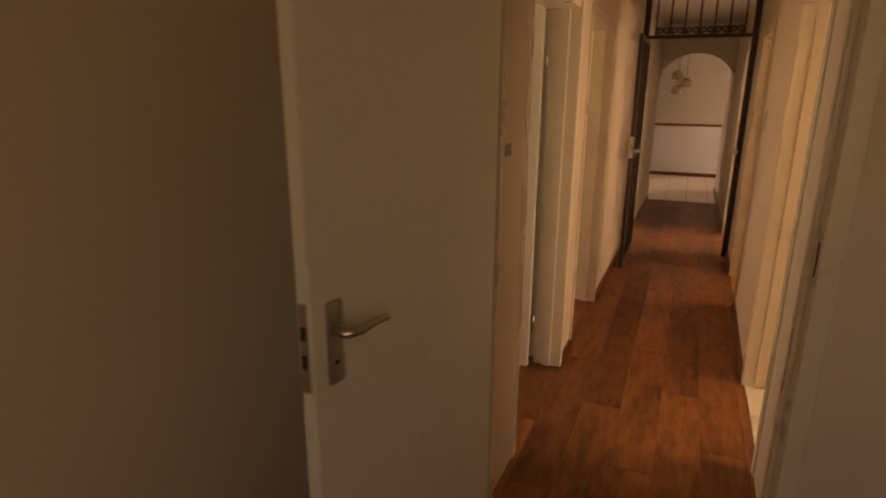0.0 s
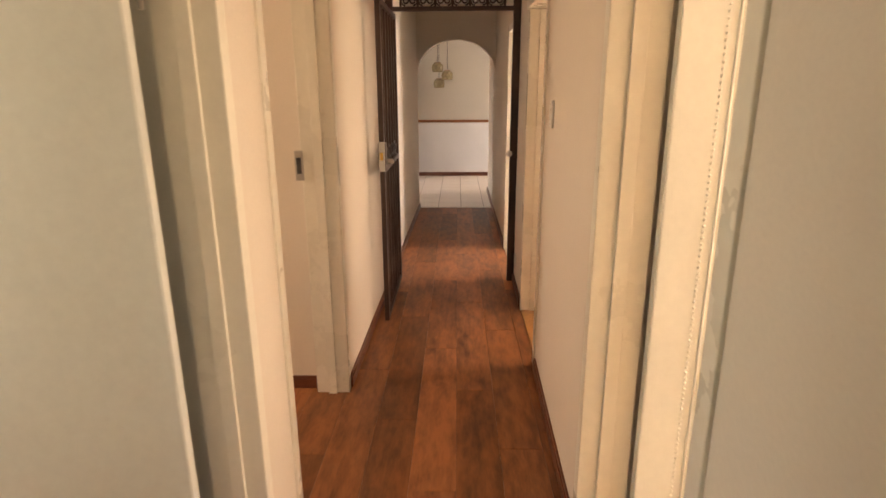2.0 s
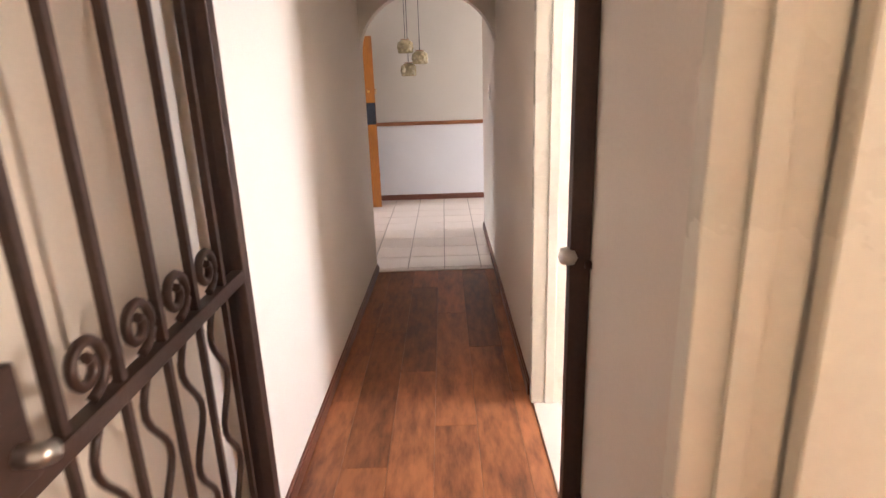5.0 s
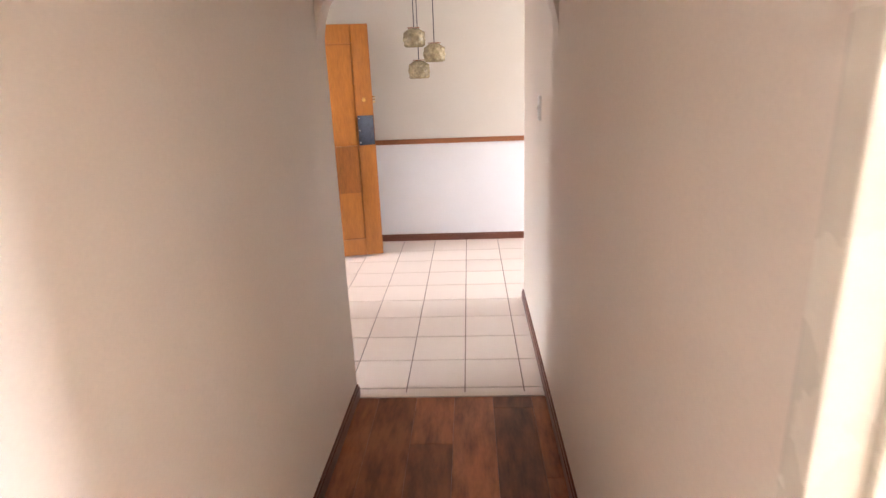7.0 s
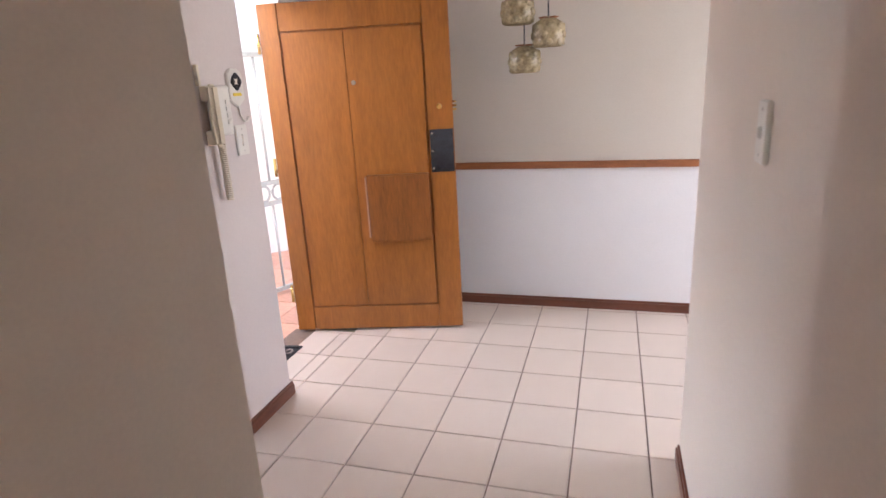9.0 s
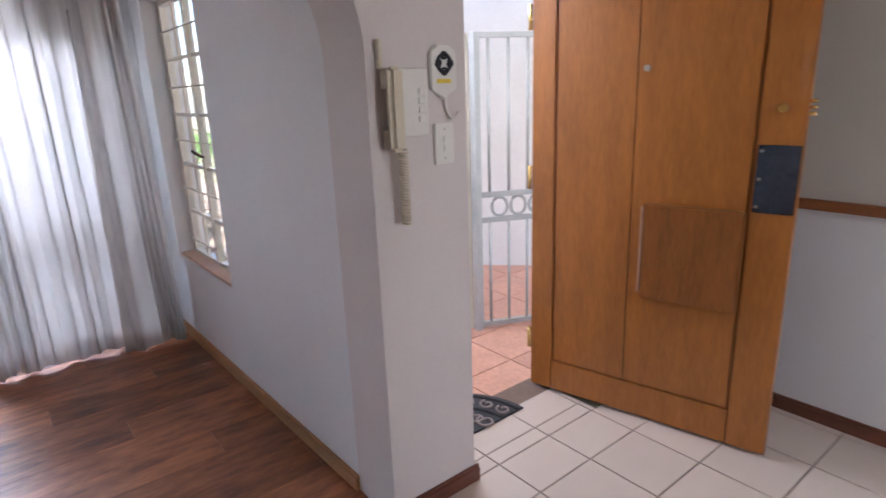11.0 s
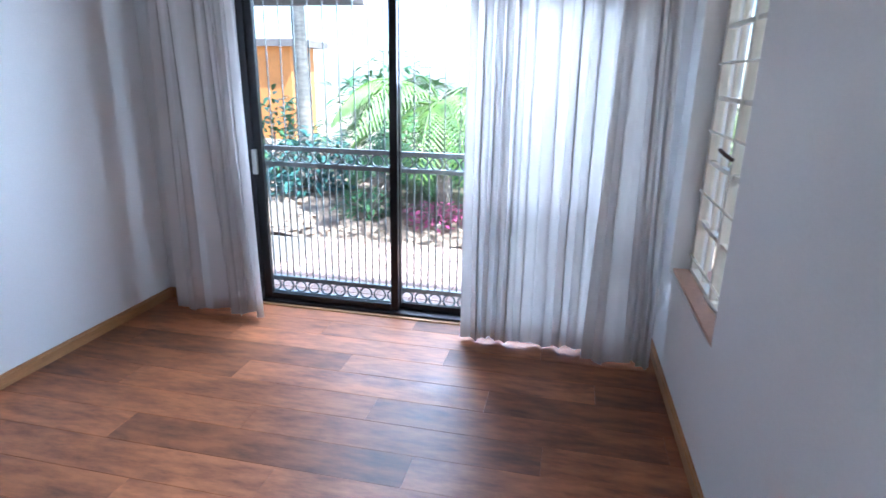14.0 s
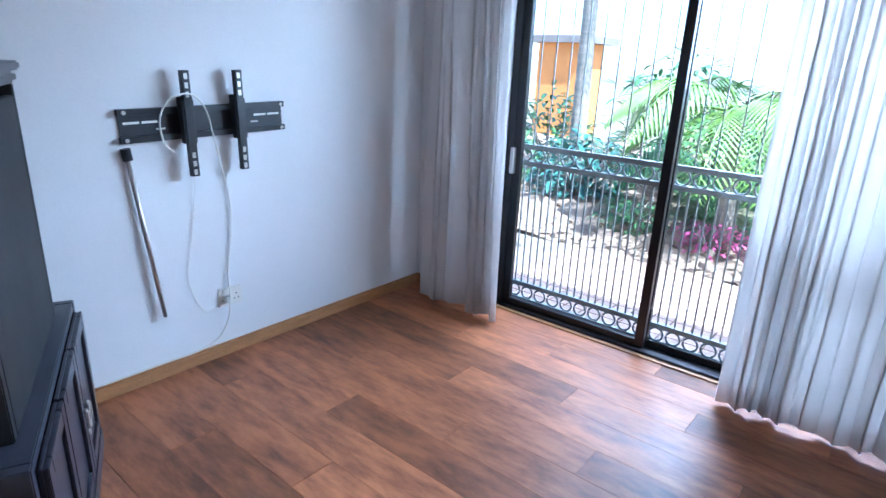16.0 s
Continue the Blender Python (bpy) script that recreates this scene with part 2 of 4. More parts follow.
def single(name, bm, material, label, category="", kind="", group=""):
    """A top-level thing, or a piece of the setting, of one mesh."""
    bm.transform(Matrix.Scale(K, 4))
    return tagged(new(name, finish(name, bm, material)), label, category, group, kind)


def wall(name, pieces, material, label):
    bm = bmesh.new()
    for p in pieces:
        if len(p) == 6:
            slab(bm, *p)
        else:
            prism(p[0], p[1], p[2], bm)
    return single(name, bm, material, label, "wall", "structure")


# ---- structure ----
TOP = 2.32
LX = lambda y: -0.575 + 0.0145 * (y - 3.0) if y < 8.67 else -0.492   # face of the passage's left wall
RX = lambda y: 0.362 + 0.019 * (y - 3.2) if y < 5.4 else 0.408      # face of its right wall


def left_run(y0, y1, z0=0.0, z1=TOP, d=0.12):
    return ([(LX(y0), y0), (LX(y1), y1), (LX(y1) - d, y1), (LX(y0) - d, y0)], z0, z1)


def right_run(y0, y1, z0=0.0, z1=TOP, d=0.12):
    return ([(RX(y0), y0), (RX(y1), y1), (RX(y1) + d, y1), (RX(y0) + d, y0)], z0, z1)


DH = 1.90  # head of the inner doors
wall("wall_passage_left", [left_run(1.90, 2.20), left_run(2.20, 3.09, DH), left_run(3.09, 3.36), left_run(3.36, 4.21, DH), left_run(4.21, 8.665)],
     PAINT, "cream painted passage wall with two doorways")
wall("wall_passage_right", [right_run(1.90, 2.47), right_run(2.47, 3.27, DH), right_run(3.27, 4.5), right_run(4.5, 5.29, DH), right_run(5.29, 6.0),
                            right_run(6.0, 6.79, DH), right_run(6.79, 9.87)], PAINT, "cream painted passage wall with three doorways")
wall("wall_bedroom_door", [(-2.2, -0.60, 1.76, 1.90, 0, TOP), (-0.60, 0.31, 1.76, 1.90, DH, TOP), (0.31, 2.2, 1.76, 1.90, 0, TOP)], PAINT, "cream wall with the bedroom doorway")
wall("wall_bedroom_left", [(-1.22, -1.10, -2.0, 1.76, 0, TOP)], PAINT, "cream bedroom wall")
wall("wall_bedroom_right", [(0.95, 1.07, -2.0, 1.76, 0, TOP)], PAINT, "cream bedroom wall")
wall("wall_bedroom_back", [(-1.22, -0.3, -2.12, -2.0, 0, TOP), (0.9, 1.07, -2.12, -2.0, 0, TOP), (-0.3, 0.9, -2.12, -2.0, 0, 0.9), (-0.3, 0.9, -2.12, -2.0, 1.9, TOP)], PAINT, "cream bedroom wall with a window")
wall("wall_left_rooms_outer", [(-3.32, -3.2, 1.9, 6.60, 0, 0.9), (-3.32, -3.2, 1.9, 6.60, 1.9, TOP), (-3.32, -3.2, 1.9, 2.0, 0.9, 1.9), (-3.32, -3.2, 3.2, 3.4, 0.9, 1.9), (-3.32, -3.2, 4.1, 6.6, 0.9, 1.9),
     (-3.32, -2.2, 1.78, 1.9, 0, TOP)], PAINT, "cream outer wall of the side rooms")
wall("wall_left_rooms_partition", [(-3.2, -0.70, 3.14, 3.30, 0, TOP), (-1.23, -0.72, 4.245, 4.36, 0, TOP), (-1.98, -1.23, 4.245, 4.36, DH, TOP), (-3.2, -1.98, 4.245, 4.36, 0, TOP)], PAINT, "cream partition of the side rooms")
wall("wall_right_rooms_outer", [(2.7, 2.82, 1.78, 8.0, 0, 0.9), (2.7, 2.82, 1.78, 8.0, 1.9, TOP), (2.7, 2.82, 1.78, 2.4, 0.9, 1.9), (2.7, 2.82, 3.2, 4.6, 0.9, 1.9), (2.7, 2.82, 5.4, 6.2, 0.9, 1.9), (2.7, 2.82, 7.0, 8.0, 0.9, 1.9), (0.5, 2.7, 7.9, 8.0, 0, TOP), (2.2, 2.7, 1.78, 1.9, 0, TOP)], PAINT, "cream outer wall of the side rooms")
wall("wall_right_rooms_partition", [(0.50, 2.7, 3.30, 3.42, 0, TOP), (0.55, 2.7, 5.31, 5.43, 0, TOP)], PAINT, "cream partition of the side rooms")
wall("wall_kitchen_tiled", [(0.53, 2.7, 6.90, 7.0, 0, TOP)], BATHTILE, "white tiled wall")

# the arch at the passage's end
def arch_wall(name, along, a0, a1, d0, d1, spring, rise, material, label, n=56):
    """A wall over an elliptic arch. along: the axis of its width."""
    bm = bmesh.new()
    mid, half = (a0 + a1) / 2, (a1 - a0) / 2
    at = (lambda a, d, z: (a, d, z)) if along == "x" else (lambda a, d, z: (d, a, z))
    low = [(mid - half * math.cos(math.pi * k / n), spring + rise * math.sin(math.pi * k / n)) for k in range(n + 1)]
    rows = [[[bm.verts.new(at(a, d, z)) for a, z in low], [bm.verts.new(at(a, d, TOP)) for a, z in low]] for d in (d0, d1)]
    for k in range(n):
        for lo, hi in rows:
            bm.faces.new((lo[k], lo[k + 1], hi[k + 1], hi[k]))
        bm.faces.new((rows[0][0][k], rows[0][0][k + 1], rows[1][0][k + 1], rows[1][0][k]))
        bm.faces.new((rows[0][1][k], rows[0][1][k + 1], rows[1][1][k + 1], rows[1][1][k]))
    for k in (0, n):
        bm.faces.new((rows[0][0][k], rows[0][1][k], rows[1][1][k], rows[1][0][k]))
    bmesh.ops.recalc_face_normals(bm, faces=bm.faces[:])
    return single(name, bm, material, label, "wall", "structure")


arch_wall("wall_passage_arch", "x", -0.493, 0.408, 8.54, 8.663, 1.575, 0.38, PAINT, "cream painted arch at the end of the passage")
PX0, PX1 = -1.55, -1.32
arch_wall("wall_lounge_arch", "y", 6.25, 9.672, PX0, PX1, 1.48, 0.79, PAINT_HALL, "white painted arch between hall and lounge")
wall("wall_pier", [(PX0, PX1, 9.672, 10.02, 0, TOP)], PAINT_HALL, "white painted pier between lounge and front door")
FY = lambda x: 9.672 + 0.018 * (x - PX0)   # face of the window wall
wall("wall_lounge_window", [([(x0, FY(x0)), (x1, FY(x1)), (x1, 9.82), (x0, 9.82)], z0, z1) for x0, x1, z0, z1 in
     ((-3.645, PX0, 0, 0.505), (-3.645, PX0, 1.88, TOP), (-3.645, -3.45, 0.505, 1.88), (-2.62, PX0, 0.505, 1.88))], PAINT_WHITE, "white lounge wall with a barred window")
wall("wall_lounge_mount", [(-3.645, -0.60, 6.605, 6.73, 0, TOP)], PAINT_WHITE, "white lounge wall with a television bracket")
wall("wall_sliding_door", [(-3.80, -3.645, 6.605, 7.30, 0, TOP), (-3.80, -3.645, 9.40, 9.82, 0, TOP), (-3.80, -3.645, 7.30, 9.40, 1.855, TOP)], PAINT_WHITE, "white lounge wall around the sliding door")
wall("wall_hall_door", [(PX0 - 0.14, PX0, 9.82, 10.02, 0, TOP), (PX0 - 0.14, PX0, 10.02, 10.74, 1.90, TOP), (PX0 - 0.14, PX0, 10.74, 11.325, 0, TOP)], PAINT_WHITE, "white wall around the front doorway")
wall("wall_far_lower", [(PX0 - 0.14, 3.1, 11.325, 11.45, 0, 0.90)], PAINT_WHITE, "white painted wall under a wooden dado rail")
wall("wall_far_upper", [(PX0 - 0.14, 3.1, 11.325, 11.45, 0.90, TOP)], PAINT_GREIGE, "greige painted wall over a wooden dado rail")
wall("wall_hall_right", [(3.1, 3.22, 9.75, 11.45, 0, 0.8), (3.1, 3.22, 9.75, 11.45, 2.0, TOP), (3.1, 3.22, 9.75, 9.9, 0.8, 2.0), (3.1, 3.22, 11.1, 11.45, 0.8, 2.0), (0.53, 3.1, 9.75, 9.87, 0, TOP)], PAINT_WHITE, "white wall of the hall")

bm = bmesh.new()
slab(bm, -3.82, 3.25, 1.76, 11.5, TOP, TOP + 0.1)
slab(bm, -2.3, 2.3, -2.15, 1.76, TOP, TOP + 0.1)
single("ceiling", bm, PAINT_WHITE, "white painted ceiling", "ceiling", "structure")

# ---- floors: sub-floors here, their pieces at the end ----
floor_laminate = single("floor_laminate", slab(slab(bmesh.new(), -3.78, 2.75, -2.1, 8.66, -0.12, -0.012), -3.78, PX1, 8.66, 9.70, -0.12, -0.012), LAMINATE_GAP, "reddish oak laminate floor", "floor", "structure")
floor_tiles = single("floor_hall", slab(slab(bmesh.new(), PX1, 3.15, 8.66, 11.34, -0.12, -0.006), PX0 - 0.16, PX1, 10.02, 10.74, -0.12, -0.006), GROUT, "cream ceramic tiled hall floor", "floor", "structure")
single("trim_threshold", box(-0.49, 0.408, 8.645, 8.68, -0.01, 0.006, 0.002), TILE, "pale threshold strip between laminate and tiles", "trim", "structure")


def skirt(name, x0, y0, x1, y1, side, material, h=0.062, d=0.014):
    """A skirting board along a wall, with a rounded top edge. side: +1 to the left of its way."""
    a, b = Vector((x0, y0)), Vector((x1, y1))
    n = Vector((-(b - a).y, (b - a).x)).normalized() * side
    bm = prism([tuple(a), tuple(b), tuple(b + n * d), tuple(a + n * d)], 0.0, h - 0.012)
    prism([tuple(a), tuple(b), tuple(b + n * d * 0.6), tuple(a + n * d * 0.6)], h - 0.012, h, bm)
    return single(name, bm, material, "stained wooden skirting board", "skirting", "structure")


for y0, y1 in ((3.12, 3.34), (4.245, 8.665)):
    skirt("baseboard_passage_left", LX(y0), y0, LX(y1), y1, -1, SKIRT)
for y0, y1 in ((3.30, 4.45), (5.33, 5.97), (6.84, 9.87)):
    skirt("baseboard_passage_right", RX(y0), y0, RX(y1), y1, 1, SKIRT)
skirt("baseboard_far", PX0, 11.325, 3.1, 11.325, -1, SKIRT)
skirt("baseboard_lounge", PX0, FY(PX0), -3.645, FY(-3.645), 1, SKIRT_OAK)
skirt("baseboard_mount", -3.645, 6.73, -0.6, 6.73, 1, SKIRT_OAK)
skirt("baseboard_pier", PX1, 9.672, PX1, 10.034, -1, SKIRT)
skirt("baseboard_side_room", -0.72, 4.245, -1.23, 4.245, 1, SKIRT)
skirt("baseboard_sliding_wall", -3.645, 6.744, -3.645, 7.30, -1, SKIRT_OAK)
bm = box(PX0, 3.1, 11.303, 11.3245, 0.880, 0.922, 0.006)
single("trim_dado_rail", bm, SKIRT_RED, "stained wooden dado rail", "dado rail", "structure")


# ---- inner doors ----
def door_frame(name, side, y0, y1, depth=0.15):
    """A painted frame in a side wall's opening: two posts with a stop and a head."""
    face = LX if side < 0 else RX
    f = thing(name, (face((y0 + y1) / 2), (y0 + y1) / 2, 0), "cream enamelled door frame in the passage wall", "door frame", kind="structure")
    for y, s in ((y0, 1), (y1, -1)):
        a, b = face(y) - side * 0.008, face(y) + side * depth
        part("post", box(min(a, b), max(a, b), min(y - s * 0.028, y + s * 0.02), max(y - s * 0.028, y + s * 0.02), 0, DH, 0.004), GLOSS, f)
        c = (a + b) / 2
        part("stop", box(c - 0.02, c + 0.02, min(y + s * 0.02, y + s * 0.032), max(y + s * 0.02, y + s * 0.032), 0, DH - 0.01, 0.002), GLOSS, f)
    a, b = face(y0) - side * 0.008, face(y0) + side * depth
    part("head", box(min(a, b), max(a, b), y0 - 0.028, y1 + 0.028, DH - 0.03, DH + 0.02, 0.004), GLOSS, f)
    return f


door_frame("door_frame_1", -1, 2.20, 3.09)
frame_two = door_frame("door_frame_2", -1, 3.36, 4.21)
door_frame("door_frame_3", 1, 2.47, 3.27)
door_frame("door_frame_4", 1, 4.50, 5.29)
door_frame("door_frame_5", 1, 6.00, 6.79)
sp = part("strike_plate", box(-0.73, -0.695, 4.172, 4.178, 1.045, 1.175, 0.001), STEEL, frame_two, "steel strike plate")
part("latch_hole", box(-0.722, -0.703, 4.169, 4.1725, 1.075, 1.145), RECESS_SHADE, sp)


def lever(parent, p, way, out, side):
    """A backplate with a curved lever. way: along the door, out: away from it."""
    p, way, out = Vector(p), Vector(way).normalized(), Vector(out).normalized()
    up = Vector((0, 0, 1))
    bm = bmesh.new()
    bmesh.ops.create_cube(bm, size=1, matrix=Matrix.Translation(p + out * 0.004) @ Matrix((way, out, up)).transposed().to_4x4() @ Matrix.Diagonal((0.042, 0.008, 0.19, 1)))
    bmesh.ops.bevel(bm, geom=bm.edges[:], offset=0.003, segments=2, affect="EDGES")
    handle = part("handle", bm, STEEL, parent, "worn chrome backplate")
    q = p + up * 0.03
    part("lever", tube([q + out * 0.006, q + out * 0.045, q + out * 0.055 + way * side * 0.03, q + out * 0.052 + way * side * 0.08 + up * 0.006, q + out * 0.046 + way * side * 0.125 - up * 0.004], 0.009, 10,
                       radii=[0.012, 0.011, 0.010, 0.009, 0.007]), STEEL, handle, "curved chrome lever")
    part("keyhole", tube([p + out * 0.0075 - up * 0.045, p + out * 0.0095 - up * 0.045], 0.006, 8), RECESS_SHADE, handle)


def leaf(name, a, b, thick, h, label, material=DOORPAINT):
    """A flush door leaf standing on the line a-b, with bevelled edges."""
    a, b = Vector(a), Vector(b)
    way = (b - a).normalized()
    n = Vector((-way.y, way.x))
    d = thing(name, (a.x, a.y, 0), label, "door")
    bm = prism([tuple(a), tuple(b), tuple(b + n * thick), tuple(a + n * thick)], 0.012, h)
    bmesh.ops.bevel(bm, geom=bm.edges[:], offset=0.003, segments=2, affect="EDGES")
    part("panel", bm, material, d)
    return d, way, n


bedroom_door, way, n = leaf("bedroom_door", (-0.585, 1.74), (-0.745, 1.03), 0.04, DH - 0.02, "cream enamelled flush door standing open into the bedroom")
edge = Vector((-0.745, 1.03, 0))
lever(bedroom_door, (edge.x - way.x * 0.06 + n.x * 0.04, edge.y - way.y * 0.06 + n.y * 0.04, 0.98), (-way.x, -way.y, 0), (n.x, n.y, 0), 1)
lk = Vector((edge.x + n.x * 0.02 + way.x * 0.001, edge.y + n.y * 0.02 + way.y * 0.001))
bm = prism([tuple(lk - n * 0.012), tuple(lk + n * 0.012), tuple(lk + n * 0.012 + way * 0.002), tuple(lk - n * 0.012 + way * 0.002)], 0.88, 1.08)
lock = part("lock_plate", bm, STEEL, bedroom_door, "steel lock forend")
for zz in (0.935, 1.0):
    part("latch", prism([tuple(lk - n * 0.006 + way * 0.002), tuple(lk + n * 0.006 + way * 0.002), tuple(lk + n * 0.006 + way * 0.006), tuple(lk - n * 0.006 + way * 0.006)], zz, zz + 0.03), RECESS_SHADE, lock)
for zz in (0.25, 1.0, 1.65):
    part("hinge", tube([(-0.565, 1.745, zz - 0.045), (-0.565, 1.745, zz + 0.045)], 0.007, 8), STEEL, bedroom_door)
bedroom_frame = thing("door_frame_bedroom", (0.29, 1.83, 0), "cream enamelled bedroom door frame with a strike plate", "door frame", kind="structure")
for x, s in ((-0.60, 1), (0.31, -1)):
    part("post", box(min(x - s * 0.03, x + s * 0.02), max(x - s * 0.03, x + s * 0.02), 1.752, 1.912, 0, DH, 0.004), GLOSS, bedroom_frame)
    part("stop", box(min(x + s * 0.02, x + s * 0.033), max(x + s * 0.02, x + s * 0.033), 1.825, 1.87, 0, DH, 0.002), GLOSS, bedroom_frame)
part("head", box(-0.63, 0.34, 1.752, 1.912, DH - 0.03, DH + 0.02, 0.004), GLOSS, bedroom_frame)
sp = part("strike_plate", box(0.2865, 0.291, 1.757, 1.79, 1.02, 1.16, 0.0008), STEEL, bedroom_frame, "steel strike plate")
part("latch_hole", box(0.2855, 0.288, 1.764, 1.783, 1.045, 1.135), RECESS_SHADE, sp)

d1, _, _ = leaf("left_room_door", (-0.735, 3.02), (-1.52, 3.00), 0.038, DH - 0.02, "off-white flush door standing open into a side room")
for zz in (0.25, 1.65):
    part("hinge", tube([(-0.728, 3.05, zz - 0.045), (-0.728, 3.05, zz + 0.045)], 0.007, 8), STEEL, d1)
d2, way, n = leaf("inner_room_door", (-1.87, 4.70), (-1.245, 4.345), 0.038, DH - 0.02, "off-white flush door with a chrome lever standing ajar")
lever(d2, (-1.30 - n.x * 0.001, 4.376 - n.y * 0.001, 1.06), (-way.x, -way.y, 0), (-n.x, -n.y, 0), 1)
d3, _, _ = leaf("bathroom_door", (0.52, 3.205), (1.27, 3.19), 0.038, DH - 0.02, "white ribbed door standing open into the bathroom")
for k in range(26):
    x = 0.66 + k * 0.0215
    part("rib", tube([(x, 3.2035 - 0.02 * (x - 0.52), 0.03), (x, 3.2035 - 0.02 * (x - 0.52), DH - 0.04)], 0.0035, 6), DOORPAINT, d3)
bm = bmesh.new()
for k in range(110):
    bmesh.ops.create_icosphere(bm, subdivisions=1, radius=0.005, matrix=Matrix.Translation((0.632, 3.2025, 0.04 + k * 0.0167)))
part("bead_strip", bm, DOORPAINT, d3, "beaded moulding")
d4, _, _ = leaf("right_room_door", (0.56, 5.235), (1.32, 5.225), 0.038, DH - 0.02, "cream flush door standing open into a side room", GLOSS)
for zz in (0.22, 1.65):
    part("hinge", tube([(0.553, 5.262, zz - 0.045), (0.553, 5.262, zz + 0.045)], 0.007, 8), STEEL, d4)
single("trim_bathroom_threshold", box(0.37, 0.50, 2.50, 3.25, -0.004, 0.008, 0.003), GLOSS, "cream threshold strip", "trim", "structure")
single("trim_right_room_threshold", box(0.40, 0.52, 4.52, 5.27, -0.004, 0.006, 0.003), SKIRT_OAK, "oak threshold strip", "trim", "structure")
single("trim_kitchen_threshold", box(0.41, 0.53, 6.02, 6.77, -0.004, 0.006, 0.003), TILE, "pale threshold strip", "trim", "structure")


# ---- switches and small fixtures ----
def wall_switch(name, p, out, along, w, h, label, rockers=1):
    p, out, along = Vector(p), Vector(out), Vector(along)
    up = Vector((0, 0, 1))
    s = thing(name, p, label, "light switch")
    turn = Matrix((along, out, up)).transposed().to_4x4()

    def block(c, size, bevel):
        bm = bmesh.new()
        bmesh.ops.create_cube(bm, size=1, matrix=Matrix.Translation(c) @ turn @ Matrix.Diagonal((*size, 1)))
        bmesh.ops.bevel(bm, geom=bm.edges[:], offset=bevel, segments=2, affect="EDGES")
        return bm
    part("cover_plate", block(p + out * 0.005, (w, 0.010, h), 0.003), PLASTIC, s)
    for k in range(rockers):
        dz = (k - (rockers - 1) / 2) * 0.026
        r = part("rocker", block(p + out * 0.0115 + up * dz, (0.014, 0.008, 0.022), 0.002), PLASTIC, s)
    for e in (-1, 1):
        part("screw", tube([p + out * 0.0095 + up * e * h * 0.36, p + out * 0.0112 + up * e * h * 0.36], 0.0035, 8), STEEL, s)
    return s


wall_switch("light_switch", (RX(2.045), 2.045, 1.348), (-1, 0, 0), (0, 1, 0), 0.07, 0.115, "aged white light switch beside the bathroom door")
wall_switch("light_switch", (RX(4.215), 4.215, 1.322), (-1, 0, 0), (0, 1, 0), 0.07, 0.115, "white double light switch beside an open door", 2)
wall_switch("light_switch", (0.408, 9.06, 1.285), (-1, 0, 0), (0, 1, 0), 0.07, 0.115, "white light switch on the bright passage wall")
wall_switch("light_switch", (-1.00, 4.245, 1.37), (0, -1, 0), (1, 0, 0), 0.07, 0.075, "small white light switch inside a side room")
wall_switch("light_switch", (PX1, 9.925, 1.225), (1, 0, 0), (0, 1, 0), 0.075, 0.12, "white light switch under the bell on the pier", 2)
low = thing("wall_socket", (RX(5.75), 5.75, 0.21), "small white wall socket above the skirting", "socket")
part("cover_plate", box(RX(5.75) - 0.010, RX(5.75), 5.70, 5.80, 0.17, 0.25, 0.003), PLASTIC, low)
for y in (5.73, 5.77):
    part("rocker", box(RX(5.75) - 0.014, RX(5.75) - 0.009, y - 0.007, y + 0.007, 0.222, 0.238, 0.001), PLASTIC, low)
kp = thing("alarm_keypad", (LX(1.94), 1.94, 1.31), "small grey-green display panel on the cream wall", "keypad")
part("case", box(LX(1.94), LX(1.94) + 0.012, 1.895, 1.985, 1.285, 1.335, 0.003), STEEL, kp)
part("screen", box(LX(1.94) + 0.0115, LX(1.94) + 0.0135, 1.902, 1.978, 1.291, 1.329, 0.0008), surface("dull green screen", (0.10, 0.14, 0.11), 0.25), kp, "dull green screen")


# ---- security gate ----
def square_bar(bm, p, q, w):
    p, q = Vector(p), Vector(q)
    way = (q - p).normalized()
    side = way.cross(Vector((0, 0, 1)))
    side = side.normalized() if side.length > 0.1 else Vector((1, 0, 0))
    m = Matrix((side, way, side.cross(way))).transposed().to_4x4()
    bmesh.ops.create_cube(bm, size=1, matrix=Matrix.Translation((p + q) / 2) @ m @ Matrix.Diagonal((w, (q - p).length, w, 1)))
    return bm


def scroll(c, r, thick, put, turns=1.6, n=26, hand=1):
    """A flat spiral; put maps its plane into the world."""
    return tube([put(c[0] + hand * r * (1 - 0.75 * k / n) * math.cos(turns * 2 * math.pi * k / n - math.pi / 2), c[1] + r * (1 - 0.75 * k / n) * math.sin(turns * 2 * math.pi * k / n - math.pi / 2)) for k in range(n + 1)], thick, 6)


GY, GT = 5.90, 1.935
gate_frame = thing("gate_frame", (-0.03, GY, 0), "brown iron security gate frame with barred scrollwork transom", "gate frame")
for x in (-0.495, 0.38):
    part("post", box(x - 0.026, x + 0.026, GY - 0.02, GY + 0.02, 0, TOP, 0.003), IRON, gate_frame)
for z in (GT, TOP - 0.03):
    part("rail", box(-0.475, 0.355, GY - 0.016, GY + 0.016, z, z + 0.03, 0.003), IRON, gate_frame)
for k in range(7):
    x = -0.475 + 0.83 * (k + 0.5) / 7
    part("bar", square_bar(bmesh.new(), (x, GY, GT + 0.03), (x, GY, TOP - 0.03), 0.014), IRON, gate_frame)
for k in range(6):
    for hand in (-1, 1):
        x = -0.475 + 0.83 * (k + 1) / 7 + hand * 0.026
        part("scroll", scroll((x, GT + 0.068), 0.032, 0.006, lambda a, b: (a, GY, b), hand=hand), IRON, gate_frame)
